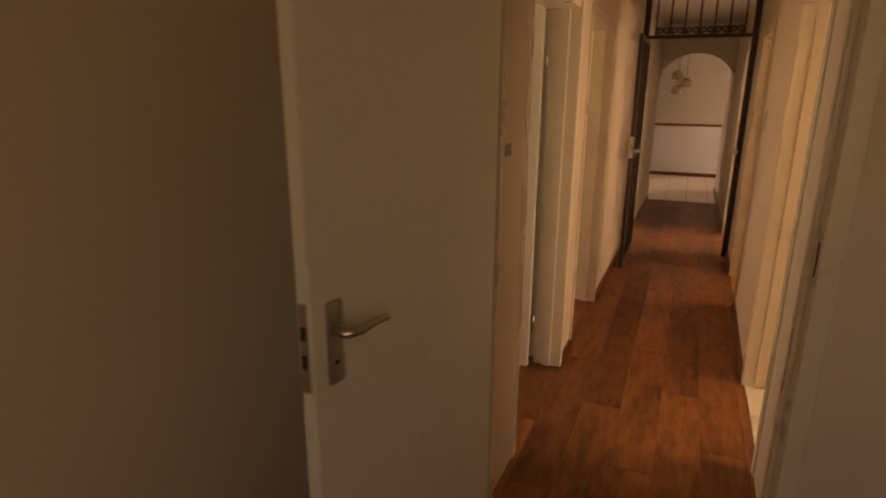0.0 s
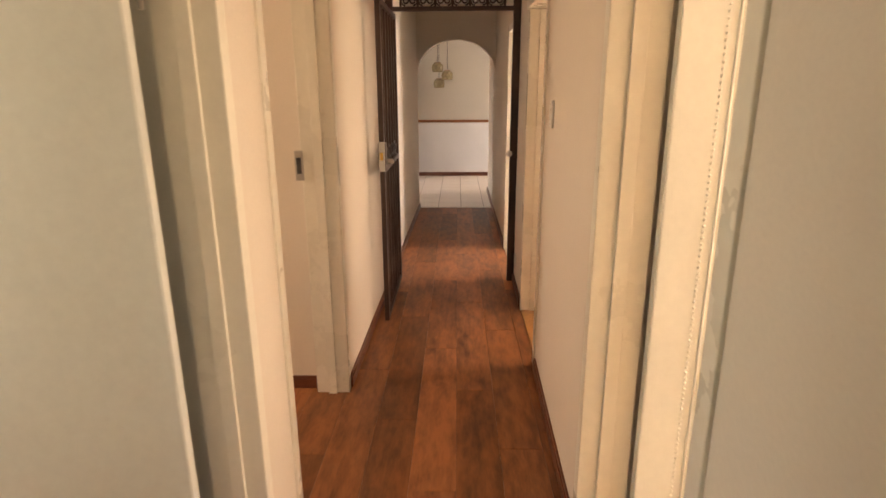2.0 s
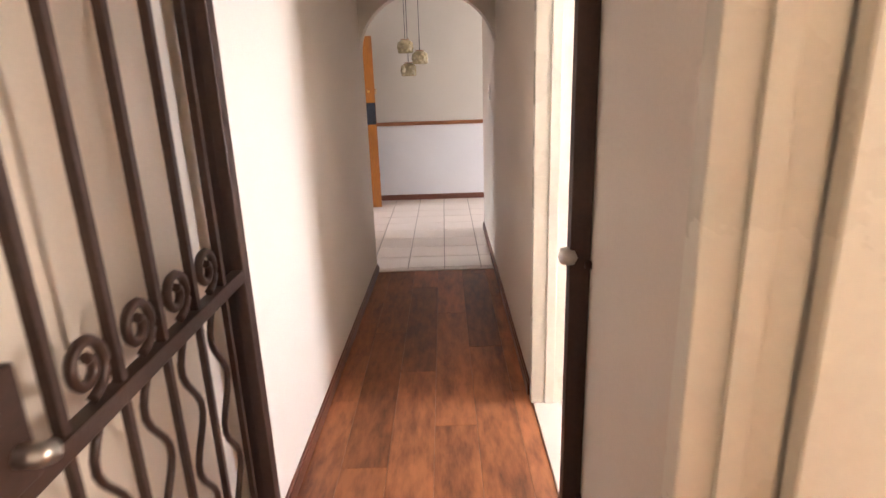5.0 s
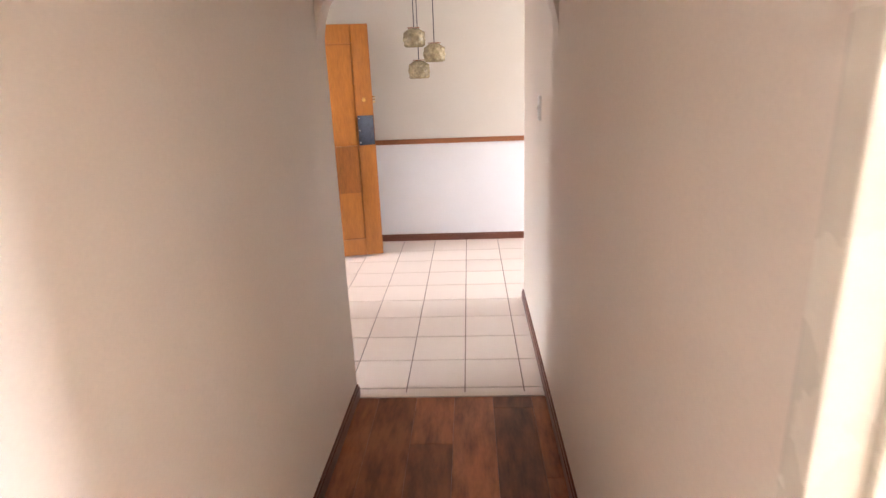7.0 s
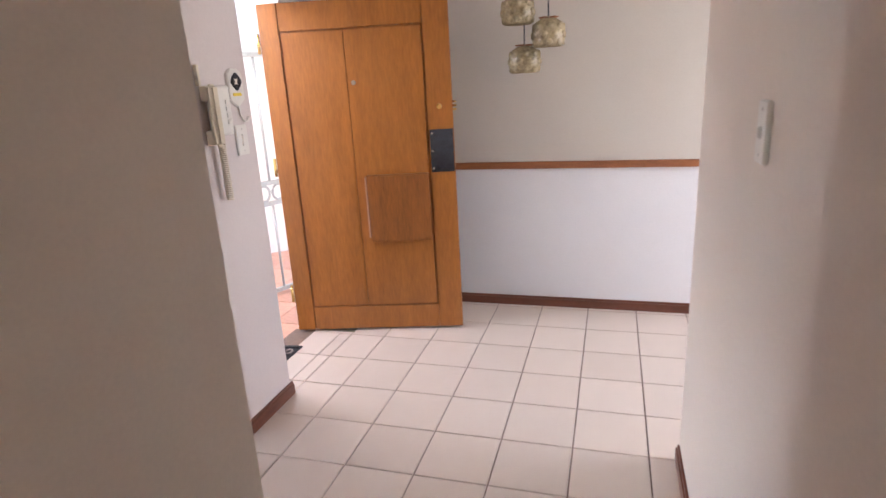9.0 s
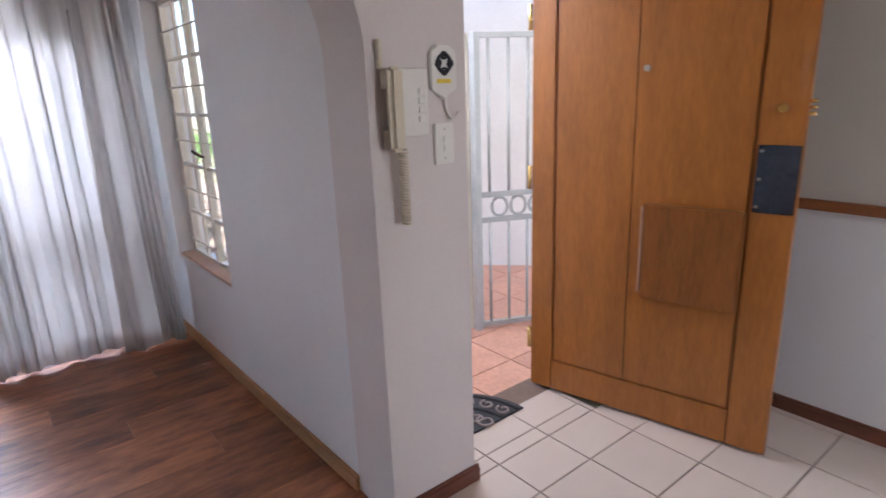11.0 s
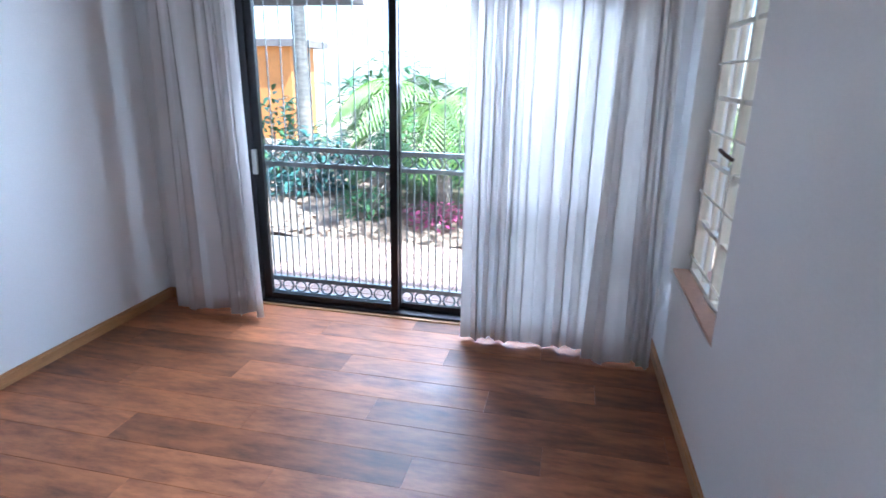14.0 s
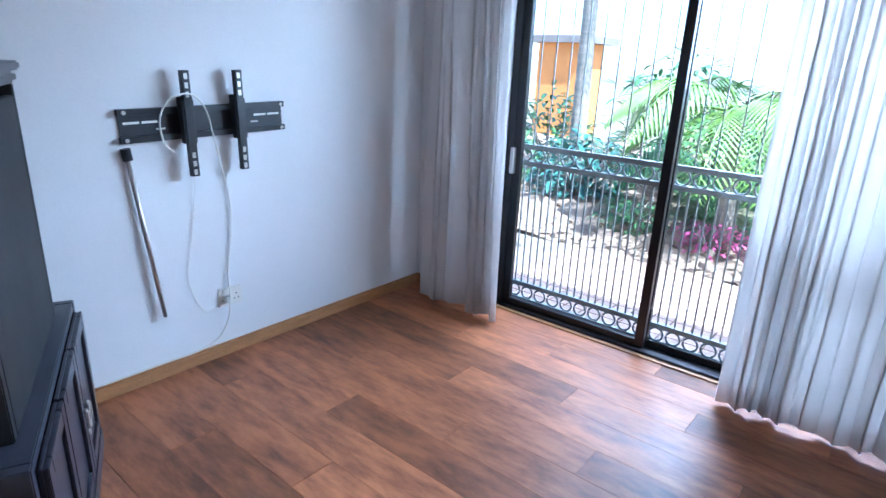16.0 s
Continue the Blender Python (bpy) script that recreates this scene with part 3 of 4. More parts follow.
part("lock_catch", lathe([(0.0, 0.025), (0.02, 0.018), (0.026, 0), (0.02, -0.018), (0.0, -0.025)], (0.352, GY - 0.006, 0.97), 12), STEEL, gate_frame)
for z in (0.25, 0.95):
    part("lug", lathe([(0.0, 0.012), (0.011, 0.008), (0.011, -0.008), (0.0, -0.012)], (0.402, GY - 0.02, z), 10), IRON, gate_frame)

GX, Y0, Y1 = -0.462, 5.02, 5.875
security_gate = thing("security_gate", (GX, 5.45, 0), "brown wrought iron security gate folded open against the wall", "gate")
for y in (Y0 + 0.02, Y1 - 0.02):
    part("stile", box(GX - 0.014, GX + 0.014, y - 0.022, y + 0.022, 0.03, GT - 0.02, 0.003), IRON, security_gate)
for z in (0.05, 0.965, GT - 0.04):
    part("rail", box(GX - 0.014, GX + 0.014, Y0 + 0.042, Y1 - 0.042, z - 0.016, z + 0.016, 0.003), IRON, security_gate)
for k in range(5):
    y = Y0 + 0.04 + (Y1 - Y0 - 0.08) * (k + 0.75) / 5.5
    part("bar", square_bar(bmesh.new(), (GX, y, 0.066), (GX, y, 0.949), 0.013), IRON, security_gate)
    part("bar", square_bar(bmesh.new(), (GX, y, 0.981), (GX, y, GT - 0.056), 0.016), IRON, security_gate)
for k in range(4):
    y = Y0 + 0.04 + (Y1 - Y0 - 0.08) * (k + 1.25) / 5.5
    part("wavy_bar", tube([(GX, y + 0.028 * math.sin(j * 0.63), 0.066 + j * 0.0221) for j in range(41)], 0.007, 6), IRON, security_gate)
    part("scroll", scroll((y, 1.04), 0.05, 0.009, lambda a, b: (GX, a, b), turns=1.45), IRON, security_gate)
lock = part("lock_box", box(GX - 0.02, GX + 0.022, Y0 - 0.004, Y0 + 0.075, 0.975, 1.125, 0.004), IRON, security_gate, "lock box with a brass keeper")
part("forend", box(GX - 0.016, GX + 0.018, Y0 - 0.010, Y0 - 0.004, 0.965, 1.135, 0.001), STEEL, lock)
part("bolt", box(GX - 0.008, GX + 0.010, Y0 - 0.018, Y0 - 0.010, 1.03, 1.075, 0.001), BRASS, lock)
part("key_cylinder", tube([(GX + 0.02, Y0 + 0.05, 1.02), (GX + 0.045, Y0 + 0.05, 1.02), (GX + 0.05, Y0 + 0.065, 1.015)], 0.014, 10), STEEL, lock)
for z in (0.3, 1.6):
    part("hinge", tube([(GX, Y1 + 0.003, z - 0.04), (GX, Y1 + 0.003, z + 0.04)], 0.009, 8), IRON, security_gate)

# ---- hall: front door ----
HP, LP = Vector((-1.655, 10.685)), Vector((-0.685, 10.905))
dway = (LP - HP).normalized()
dn = Vector((dway.y, -dway.x))
FD = 1.845
front_door = thing("front_door", (HP.x, HP.y, 0), "honey-coloured hardwood front door standing wide open", "door")


def on_door(u0, u1, z0, z1, d0, d1, bevel=0.0):
    """A block on the door: u along it from the hinge, d out of its inner face."""
    c = [HP + dway * u + dn * d for u, d in ((u0, d0), (u1, d0), (u1, d1), (u0, d1))]
    bm = prism([tuple(p) for p in c], z0, z1)
    if bevel:
        bmesh.ops.bevel(bm, geom=bm.edges[:], offset=bevel, segments=2, affect="EDGES")
    return bm


W = (LP - HP).length
part("core", on_door(0.03, W - 0.03, 0.03, FD - 0.03, -0.04, -0.010), DOORWOOD_DARK, front_door)
for u0, u1 in ((0, 0.105), (W - 0.135, W)):
    part("stile", on_door(u0, u1, 0.014, FD, -0.045, 0.0, 0.003), DOORWOOD, front_door)
for z0, z1 in ((0.014, 0.155), (FD - 0.14, FD)):
    part("rail", on_door(0.107, W - 0.137, z0, z1, -0.044, -0.001, 0.003), DOORWOOD, front_door)
for u0, u1 in ((0.116, 0.44), (0.4425, W - 0.146)):
    part("panel", on_door(u0, u1, 0.165, FD - 0.150, -0.02, -0.003, 0.002), DOORWOOD, front_door)
flap = part("post_box", on_door(0.50, W - 0.145, 0.555, 0.935, -0.003, 0.03, 0.006), DOORWOOD_DARK, front_door, "darkened wooden post box cover")
# bright highlight along the cover's edge, made as a strip of paler colour
part("edge_highlight", on_door(0.491, 0.499, 0.58, 0.925, -0.003, 0.031, 0.002), SILLTILE, flap, "pale strip standing in for the edge highlight")
plate = part("lock_plate", on_door(W - 0.13, W - 0.004, 0.935, 1.165, 0.0, 0.006, 0.001), PLATE, front_door, "glossy steel plate tinted blue-black as its dark reflection")
for z in (0.955, 1.05, 1.145):
    part("screw", tube([(*(HP + dway * (W - 0.118) + dn * 0.005), z), (*(HP + dway * (W - 0.118) + dn * 0.0085), z)], 0.006, 8), STEEL, plate)
dead = part("deadlock", tube([(*(HP + dway * (W - 0.07) + dn * 0.0), 1.285), (*(HP + dway * (W - 0.07) + dn * 0.03), 1.285)], 0.014, 12), BRASS, front_door, "brass deadlock knob")
for z in (1.265, 1.285, 1.305):
    part("bolt", tube([(*(HP + dway * W - dn * 0.02), z), (*(HP + dway * (W + 0.02) - dn * 0.02), z)], 0.006, 8), BRASS, dead)
part("peephole", tube([(*(HP + dway * 0.475 - dn * 0.003), 1.43), (*(HP + dway * 0.475 + dn * 0.006), 1.43)], 0.012, 12), STEEL, front_door)
for z in (0.25, 1.0, 1.65):
    part("hinge", tube([(HP.x - 0.008, HP.y - 0.004, z - 0.05), (HP.x - 0.008, HP.y - 0.004, z + 0.05)], 0.009, 8), BRASS, front_door)

# ---- hall: pendant lamps ----
def pendant(p, n, s=0.76):
    lamp = thing("pendant_lamp", p, "brown glass pineapple-shaped pendant lamp on a black cord", "pendant lamp", "pendant cluster over the hall")
    bm = lathe([(0.018, 0.105), (0.05, 0.10), (0.088, 0.075), (0.105, 0.035), (0.108, -0.005), (0.100, -0.045), (0.086, -0.075), (0.078, -0.072), (0.09, -0.045), (0.098, 0.0), (0.09, 0.06), (0.02, 0.09)], p, 36, 9, 0.05)
    bmesh.ops.scale(bm, vec=(s, s, s), space=Matrix.Translation(-Vector(p)), verts=bm.verts)
    part("shade", bm, SHADE, lamp)
    for k in range(9):
        for row in range(3):
            a = 2 * math.pi * (k + 0.5 * (row % 2)) / 9
            r, z = ((0.10 * s, 0.045 * s), (0.107 * s, 0.0), (0.098 * s, -0.045 * s))[row]
            bm = bmesh.new()
            bmesh.ops.create_icosphere(bm, subdivisions=1, radius=1, matrix=Matrix.LocRotScale((p[0] + r * math.cos(a), p[1] + r * math.sin(a), p[2] + z), Euler((0, 0, a)), (0.012 * s, 0.028 * s, 0.03 * s)))
            for f in bm.faces:
                f.smooth = True
            part("petal", bm, SHADE, lamp)
    bm = bmesh.new()
    for k in range(9):
        a = 2 * math.pi * k / 9
        bm2 = prism([(p[0] + 0.02 * math.cos(a - 0.3), p[1] + 0.02 * math.sin(a - 0.3)), (p[0] + 0.05 * math.cos(a), p[1] + 0.05 * math.sin(a)), (p[0] + 0.02 * math.cos(a + 0.3), p[1] + 0.02 * math.sin(a + 0.3))], p[2] + 0.105 * s, p[2] + 0.105 * s + 0.006, bm)
    part("crown", bm, DOORWOOD_DARK, lamp, "toothed brown metal crown")
    part("cord", tube([(p[0], p[1], p[2] + 0.1 * s), (p[0], p[1], TOP)], 0.004, 6), BLACK, lamp)
    part("ceiling_rose", lathe([(0.0, -0.02), (0.04, -0.015), (0.045, 0.0)], (p[0], p[1], TOP), 16), PLASTIC, lamp)


pendant((-0.335, 10.95, 1.72), 1)
pendant((-0.185, 10.97, 1.605), 2)
pendant((-0.315, 11.03, 1.485), 3)

# ---- hall: intercom, bell, mat ----
X = PX1
intercom = thing("intercom_phone", (X, 9.754, 1.340), "yellowed cream intercom handset hanging on the pier", "intercom")
part("base", box(X, X + 0.03, 9.744, 9.854, 1.255, 1.440, 0.008), PLASTIC, intercom)
for z in (1.295, 1.320, 1.345, 1.370):
    part("button", box(X + 0.028, X + 0.034, 9.819, 9.844, z, z + 0.017, 0.002), PLASTIC, intercom)
hs = bmesh.new()
slab(hs, X + 0.030, X + 0.062, 9.706, 9.754, 1.220, 1.445)
bmesh.ops.bevel(hs, geom=hs.edges[:], offset=0.012, segments=3, affect="EDGES")
handset = part("handset", hs, PLASTIC_CREAM, intercom, "yellowed handset")
part("ear_piece", box(X + 0.006, X + 0.040, 9.709, 9.751, 1.385, 1.440, 0.008), PLASTIC_CREAM, handset)
part("mouth_piece", box(X + 0.006, X + 0.040, 9.709, 9.751, 1.225, 1.280, 0.008), PLASTIC_CREAM, handset)
part("antenna", box(X, X + 0.018, 9.702, 9.716, 1.440, 1.515, 0.005), PLASTIC_CREAM, intercom)
part("cord", tube([(X + 0.035 + 0.013 * math.cos(j * 0.9), 9.754 + 0.013 * math.sin(j * 0.9), 1.225 - j * 0.00112) for j in range(190)], 0.0028, 5), PLASTIC_CREAM, intercom, "curly yellowed cord")
bell = thing("key_hook_plaque", (X, 9.927, 1.423), "white hexagonal plaque with a dark emblem and hook", "key hook")
bm = bmesh.new()
pts = [(9.879, 1.383), (9.927, 1.353), (9.975, 1.383), (9.975, 1.483), (9.951, 1.503), (9.903, 1.503), (9.879, 1.483)]
lo = [bm.verts.new((X, y, z)) for y, z in pts]
hi = [bm.verts.new((X + 0.014, y, z)) for y, z in pts]
bm.faces.new(lo[::-1]), bm.faces.new(hi)
for i in range(len(pts)):
    bm.faces.new((lo[i], lo[(i + 1) % len(pts)], hi[(i + 1) % len(pts)], hi[i]))
bmesh.ops.recalc_face_normals(bm, faces=bm.faces[:])
bmesh.ops.bevel(bm, geom=bm.edges[:], offset=0.003, segments=2, affect="EDGES")
part("plaque", bm, PLASTIC, bell)
part("emblem", ring((X + 0.015, 9.927, 1.453), 0.024, 0.006), BLACK, bell, "dark round emblem")
for k in range(4):
    a = k * math.pi / 2
    part("emblem_lobe", ring((X + 0.016, 9.927 + 0.022 * math.cos(a), 1.453 + 0.022 * math.sin(a)), 0.009, 0.004, n=10), BLACK, bell)
part("sticker", box(X + 0.0142, X + 0.0155, 9.899, 9.952, 1.398, 1.410), YELLOW, bell, "yellow label strip")
part("hook", tube([(X + 0.006, 9.933, 1.363), (X + 0.008, 9.935, 1.323), (X + 0.014, 9.947, 1.298), (X + 0.018, 9.964, 1.298), (X + 0.018, 9.973, 1.315)], 0.004, 8), PLASTIC, bell)
doormat = thing("doormat", (-1.62, 10.28, 0), "half-round black rubber doormat with scrolled openwork", "doormat")
MX, MY, MR = -1.53, 10.13, 0.37
bm = prism([(MX + 0.0, MY - MR)] + [(MX - MR * math.sin(a), MY - MR * math.cos(a)) for a in [math.pi * k / 24 for k in range(1, 24)]] + [(MX, MY + MR)], 0.0, 0.009)
part("base", bm, MAT, doormat)
for r in (0.34, 0.24):
    part("border", tube([(MX - r * math.sin(math.pi * k / 24), MY - r * math.cos(math.pi * k / 24), 0.011) for k in range(25)], 0.009, 6), MAT, doormat)
for k in range(11):
    a = math.pi * (k + 0.5) / 11
    for r, s in ((0.29, 0.036), (0.17, 0.045)):
        c = (MX - r * math.sin(a), MY - r * math.cos(a))
        part("scroll", tube([(c[0] + s * (1 - j / 20) * math.cos(j * 0.5 + a), c[1] + s * (1 - j / 20) * math.sin(j * 0.5 + a), 0.012) for j in range(15)], 0.006, 5), MATGREY, doormat)

# ---- lounge: sliding door ----
SX = -3.765
sliding = thing("sliding_door", (SX, 8.2, 0), "dark bronze aluminium sliding glass door", "sliding door")
for y0, y1 in ((7.30, 7.345), (9.355, 9.40)):
    part("frame_post", box(SX - 0.05, SX + 0.05, y0, y1, 0, 1.855, 0.004), ALU, sliding)
part("frame_head", box(SX - 0.05, SX + 0.05, 7.345, 9.355, 1.785, 1.855, 0.004), ALU, sliding)
part("frame_sill", box(SX - 0.05, SX + 0.07, 7.345, 9.355, 0, 0.022, 0.004), ALU, sliding)
for d, y0, y1 in ((0.022, 7.345, 8.207), (-0.022, 8.165, 9.355)):
    leafp = part("sash", box(SX + d - 0.016, SX + d + 0.016, y0, y0 + 0.045, 0.024, 1.783, 0.003), ALU, sliding)
    part("stile", box(SX + d - 0.016, SX + d + 0.016, y1 - 0.045, y1, 0.024, 1.783, 0.003), ALU, leafp)
    for z0, z1 in ((0.024, 0.06), (1.75, 1.783)):
        part("rail", box(SX + d - 0.015, SX + d + 0.015, y0 + 0.046, y1 - 0.046, z0, z1, 0.003), ALU, leafp)
    g = part("pane", box(SX + d - 0.002, SX + d + 0.002, y0 + 0.04, y1 - 0.04, 0.055, 1.755), GLASS, leafp)
    g.visible_shadow = False
part("handle", box(SX + 0.038, SX + 0.062, 7.335, 7.362, 0.80, 0.945, 0.006), STEEL, sliding, "worn metal pull handle")
single("trim_sliding_sill", box(-3.70, -3.668, 7.31, 9.39, -0.004, 0.008, 0.002), SKIRT_OAK, "thin oak floor trim under the sliding door", "trim", "structure")

# burglar grille outside the glass
BX = -3.86
grille = thing("burglar_grille", (BX, 8.2, 0), "grey-green steel burglar grille with rows of rings", "burglar bars")
for z in (0.115, 0.015, 0.94, 0.845, 1.84):
    part("rail", box(BX - 0.014, BX + 0.014, 7.26, 9.46, z - 0.013, z + 0.013, 0.002), IRON_GREY, grille)
for k in range(25):
    y = 7.30 + k * 0.088
    for dy in (0, 0.044):
        part("bar", square_bar(bmesh.new(), (BX, y + dy, 0.12), (BX, y + dy, 0.835), 0.008), IRON_GREY, grille)
    part("bar", square_bar(bmesh.new(), (BX, y, 0.95), (BX, y, 1.83), 0.006), IRON_GREY, grille)
    for z in (0.065, 0.8925):
        part("ring", ring((BX, y + 0.044, z), 0.036, 0.006, "x", 16), IRON_GREY, grille)


# ---- lounge: curtains ----
def curtain(name, y0, y1, x, folds, label, flare=0.0, z0=0.02, z1=1.98, seed=1):
    rnd = random.Random(seed)
    c = thing(name, (x, (y0 + y1) / 2, z0), label, "curtain")
    n, rows = folds * 10, 16
    amp = [rnd.uniform(0.4, 1.35) for _ in range(folds + 1)]
    bm = bmesh.new()
    grid = []
    for r in range(rows + 1):
        v = r / rows
        line = []
        for k in range(n + 1):
            u = k / n
            f = u * folds + 0.55 * math.sin(5.1 * u + seed) + 0.28 * math.sin(11.3 * u + 2 * seed)
            a = amp[int(f + 2) % (folds + 1)] * (1 - f % 1) + amp[(int(f + 2) + 1) % (folds + 1)] * (f % 1)
            w = math.sin(2 * math.pi * f + 0.5 * math.sin(3 * v + f)) * 0.021 * a * (0.55 + 0.45 * (1 - v))
            yy = y0 + (y1 - y0) * u + flare * (1 - v) * (u - 0.3) + 0.012 * math.sin(4 * math.pi * f + v * 2)
            zz = z0 + (z1 - z0) * v + (0.012 * math.sin(f * 2.3 + seed) if r == 0 else 0)
            line.append(bm.verts.new((x + w + 0.012 * math.sin(2.1 * f + 4 * v), yy, zz)))
        grid.append(line)
    for a, b in zip(grid, grid[1:]):
        for k in range(n):
            bm.faces.new((a[k], a[k + 1], b[k + 1], b[k])).smooth = True
    cloth = part("drape", bm, CLOTH, c)
    m = cloth.modifiers.new("thickness", "SOLIDIFY")
    m.thickness = 0.003
    part("heading_tape", box(x - 0.02, x + 0.02, y0, y1, z1 - 0.02, z1 + 0.03, 0.006), CLOTH, c)
    return c


curtain("curtain", 6.95, 7.40, -3.48, 6, "white cotton curtain drawn aside beside the sliding door", flare=0.10, seed=2)
curtain("curtain", 8.64, 9.32, -3.50, 8, "white cotton curtain hanging half across the sliding door", seed=5)
curtain("curtain", 9.30, 9.52, -3.40, 4, "white cotton curtain bunched in the corner by the window", flare=0.10, seed=8)
rail = thing("curtain_rail", (-3.50, 8.2, 2.02), "white curtain rail over the sliding door", "curtain rail")
part("track", box(-3.515, -3.485, 6.90, 9.58, 2.015, 2.04, 0.004), PLASTIC, rail)
for y in (7.1, 8.2, 9.3):
    part("bracket", box(-3.645, -3.485, y - 0.012, y + 0.012, 2.04, 2.06, 0.003), PLASTIC, rail)

# ---- lounge: window ----
WX0, WX1, WZ0, WZ1, WY = -3.45, -2.62, 0.505, 1.88, 9.745
window = thing("window_1", (-3.03, WY, WZ0), "white steel cottage-pane window with burglar bars", "window", kind="structure")
part("window_sill", box(WX0 + 0.001, WX1 - 0.001, 9.652, WY - 0.021, WZ0 + 0.001, WZ0 + 0.016, 0.004), SILLTILE, window, "clay tiled sill")
part("outer_sill", box(WX0, WX1, WY + 0.021, 9.86, WZ0 - 0.02, WZ0 + 0.014, 0.004), SILLTILE, window)
WM = (WX0 + WX1) / 2
for x in (WX0, WX1 - 0.03, WM - 0.015):
    part("window_frame", box(x, x + 0.03, WY - 0.02, WY + 0.02, WZ0 + 0.001, WZ1, 0.003), GLOSS, window)
for z in (WZ0 + 0.001, WZ1 - 0.028):
    for x0, x1 in ((WX0 + 0.03, WM - 0.015), (WM + 0.015, WX1 - 0.03)):
        part("window_frame", box(x0, x1, WY - 0.02, WY + 0.02, z, z + 0.028, 0.003), GLOSS, window)
ROWS = (WZ0 + 0.028, 0.76, 1.03, 1.30, 1.585, WZ1 - 0.028)
for x0, x1 in ((WX0 + 0.03, WM - 0.015), (WM + 0.015, WX1 - 0.03)):
    for z in ROWS[1:-1]:
        part("glazing_bar", box(x0, x1, WY - 0.012, WY + 0.012, z - 0.009, z + 0.009, 0.002), GLOSS, window)
    for z in (0.60, 0.90, 1.165, 1.44, 1.72):
        part("burglar_bar", tube([(x0 - 0.01, WY - 0.028, z), (x1 + 0.01, WY - 0.028, z)], 0.005, 6), GLOSS, window)
    xm = (x0 + x1) / 2
    part("glazing_bar", box(xm - 0.008, xm + 0.008, WY - 0.009, WY + 0.009, ROWS[0], ROWS[-1], 0.002), GLOSS, window)
    for z0, z1 in zip(ROWS, ROWS[1:]):
        g = part("pane", box(x0, x1, WY - 0.0015, WY + 0.0015, z0, z1), GLASS, window)
        g.visible_shadow = False
part("catch", tube([(-3.01, WY - 0.02, 1.09), (-3.01, WY - 0.05, 1.11), (-3.03, WY - 0.065, 1.125), (-3.06, WY - 0.045, 1.11)], 0.008, 8), IRON, window, "dark window catch")
part("stay", tube([(-2.80, WY - 0.03, 0.555), (-2.85, WY - 0.05, 0.565), (-2.98, WY - 0.05, 0.56)], 0.006, 8), STEEL, window)

# ---- lounge: television bracket, rod, socket, cable ----
MYW = 6.73
mount = thing("tv_bracket", (-2.28, MYW, 1.0), "black steel television wall bracket with two arms", "tv bracket")
RC = Matrix.Translation((-2.285, MYW, 1.10)) @ Matrix.Rotation(0.022, 4, "Y") @ Matrix.Translation((2.285, -MYW, -1.10))   # hangs a little askew


def on_mount(name, bm, material, parent, label=""):
    bm.transform(RC)
    return part(name, bm, material, parent, label)


for z in (1.048, 1.152):
    on_mount("rail", box(-2.65, -1.92, MYW, MYW + 0.026, z - 0.012, z + 0.012, 0.002), BLACK, mount)
on_mount("back_plate", box(-2.645, -1.925, MYW, MYW + 0.008, 1.060, 1.140, 0.001), BLACK, mount)
for x in (-2.60, -2.53, -2.04, -1.97):
    on_mount("slot", box(x - 0.030, x + 0.030, MYW + 0.0075, MYW + 0.010, 1.106, 1.115), PLASTIC, mount)
for x in (-2.50, -2.08):
    on_mount("slot", box(x - 0.018, x + 0.018, MYW + 0.0075, MYW + 0.010, 1.078, 1.085), STEEL, mount)
for x in (-2.63, -1.94):
    for z in (1.048, 1.152):
        on_mount("bolt", tube([(x, MYW + 0.025, z), (x, MYW + 0.032, z)], 0.008, 6), STEEL, mount)
for x in (-2.405, -2.175):
    arm = on_mount("arm", box(x - 0.017, x + 0.017, MYW + 0.042, MYW + 0.066, 0.885, 1.305, 0.003), BLACK, mount)
    on_mount("hanger", box(x - 0.026, x + 0.026, MYW + 0.026, MYW + 0.060, 1.02, 1.19, 0.004), BLACK, arm)
    on_mount("hook", box(x - 0.030, x + 0.030, MYW + 0.0265, MYW + 0.045, 1.155, 1.205, 0.004), BLACK, arm)
    for z in (0.905, 0.94, 0.975, 1.215, 1.25, 1.285):
        on_mount("slot", box(x - 0.007, x + 0.007, MYW + 0.0655, MYW + 0.0672, z - 0.013, z + 0.009), STEEL, arm)
rod = thing("curtain_rod", (-1.97, MYW + 0.02, 0.29), "thin grey metal rod hanging from the wall", "rod")
part("pole", tube([(-1.937, MYW + 0.014, 0.985), (-2.005, MYW + 0.026, 0.292)], 0.009, 8), STEEL, rod)
part("end_cap", tube([(-1.934, MYW + 0.015, 1.01), (-1.940, MYW + 0.015, 0.965)], 0.019, 10), BLACK, rod)
sock = thing("wall_socket", (-2.318, MYW, 0.29), "white double wall socket with a plug", "socket")
part("cover_plate", box(-2.376, -2.262, MYW, MYW + 0.010, 0.245, 0.335, 0.003), PLASTIC, sock)
for x in (-2.348, -2.288):
    for dx, dz in ((0, 0.014), (-0.01, -0.008), (0.01, -0.008)):
        part("hole", tube([(x + dx, MYW + 0.0095, 0.283 + dz), (x + dx, MYW + 0.0108, 0.283 + dz)], 0.0038, 6), RECESS_SHADE, sock)
    part("rocker", box(x - 0.007, x + 0.007, MYW + 0.009, MYW + 0.014, 0.315, 0.327, 0.001), PLASTIC, sock)
part("plug", box(-2.315, -2.285, MYW + 0.010, MYW + 0.035, 0.272, 0.300, 0.005), PLASTIC, sock)


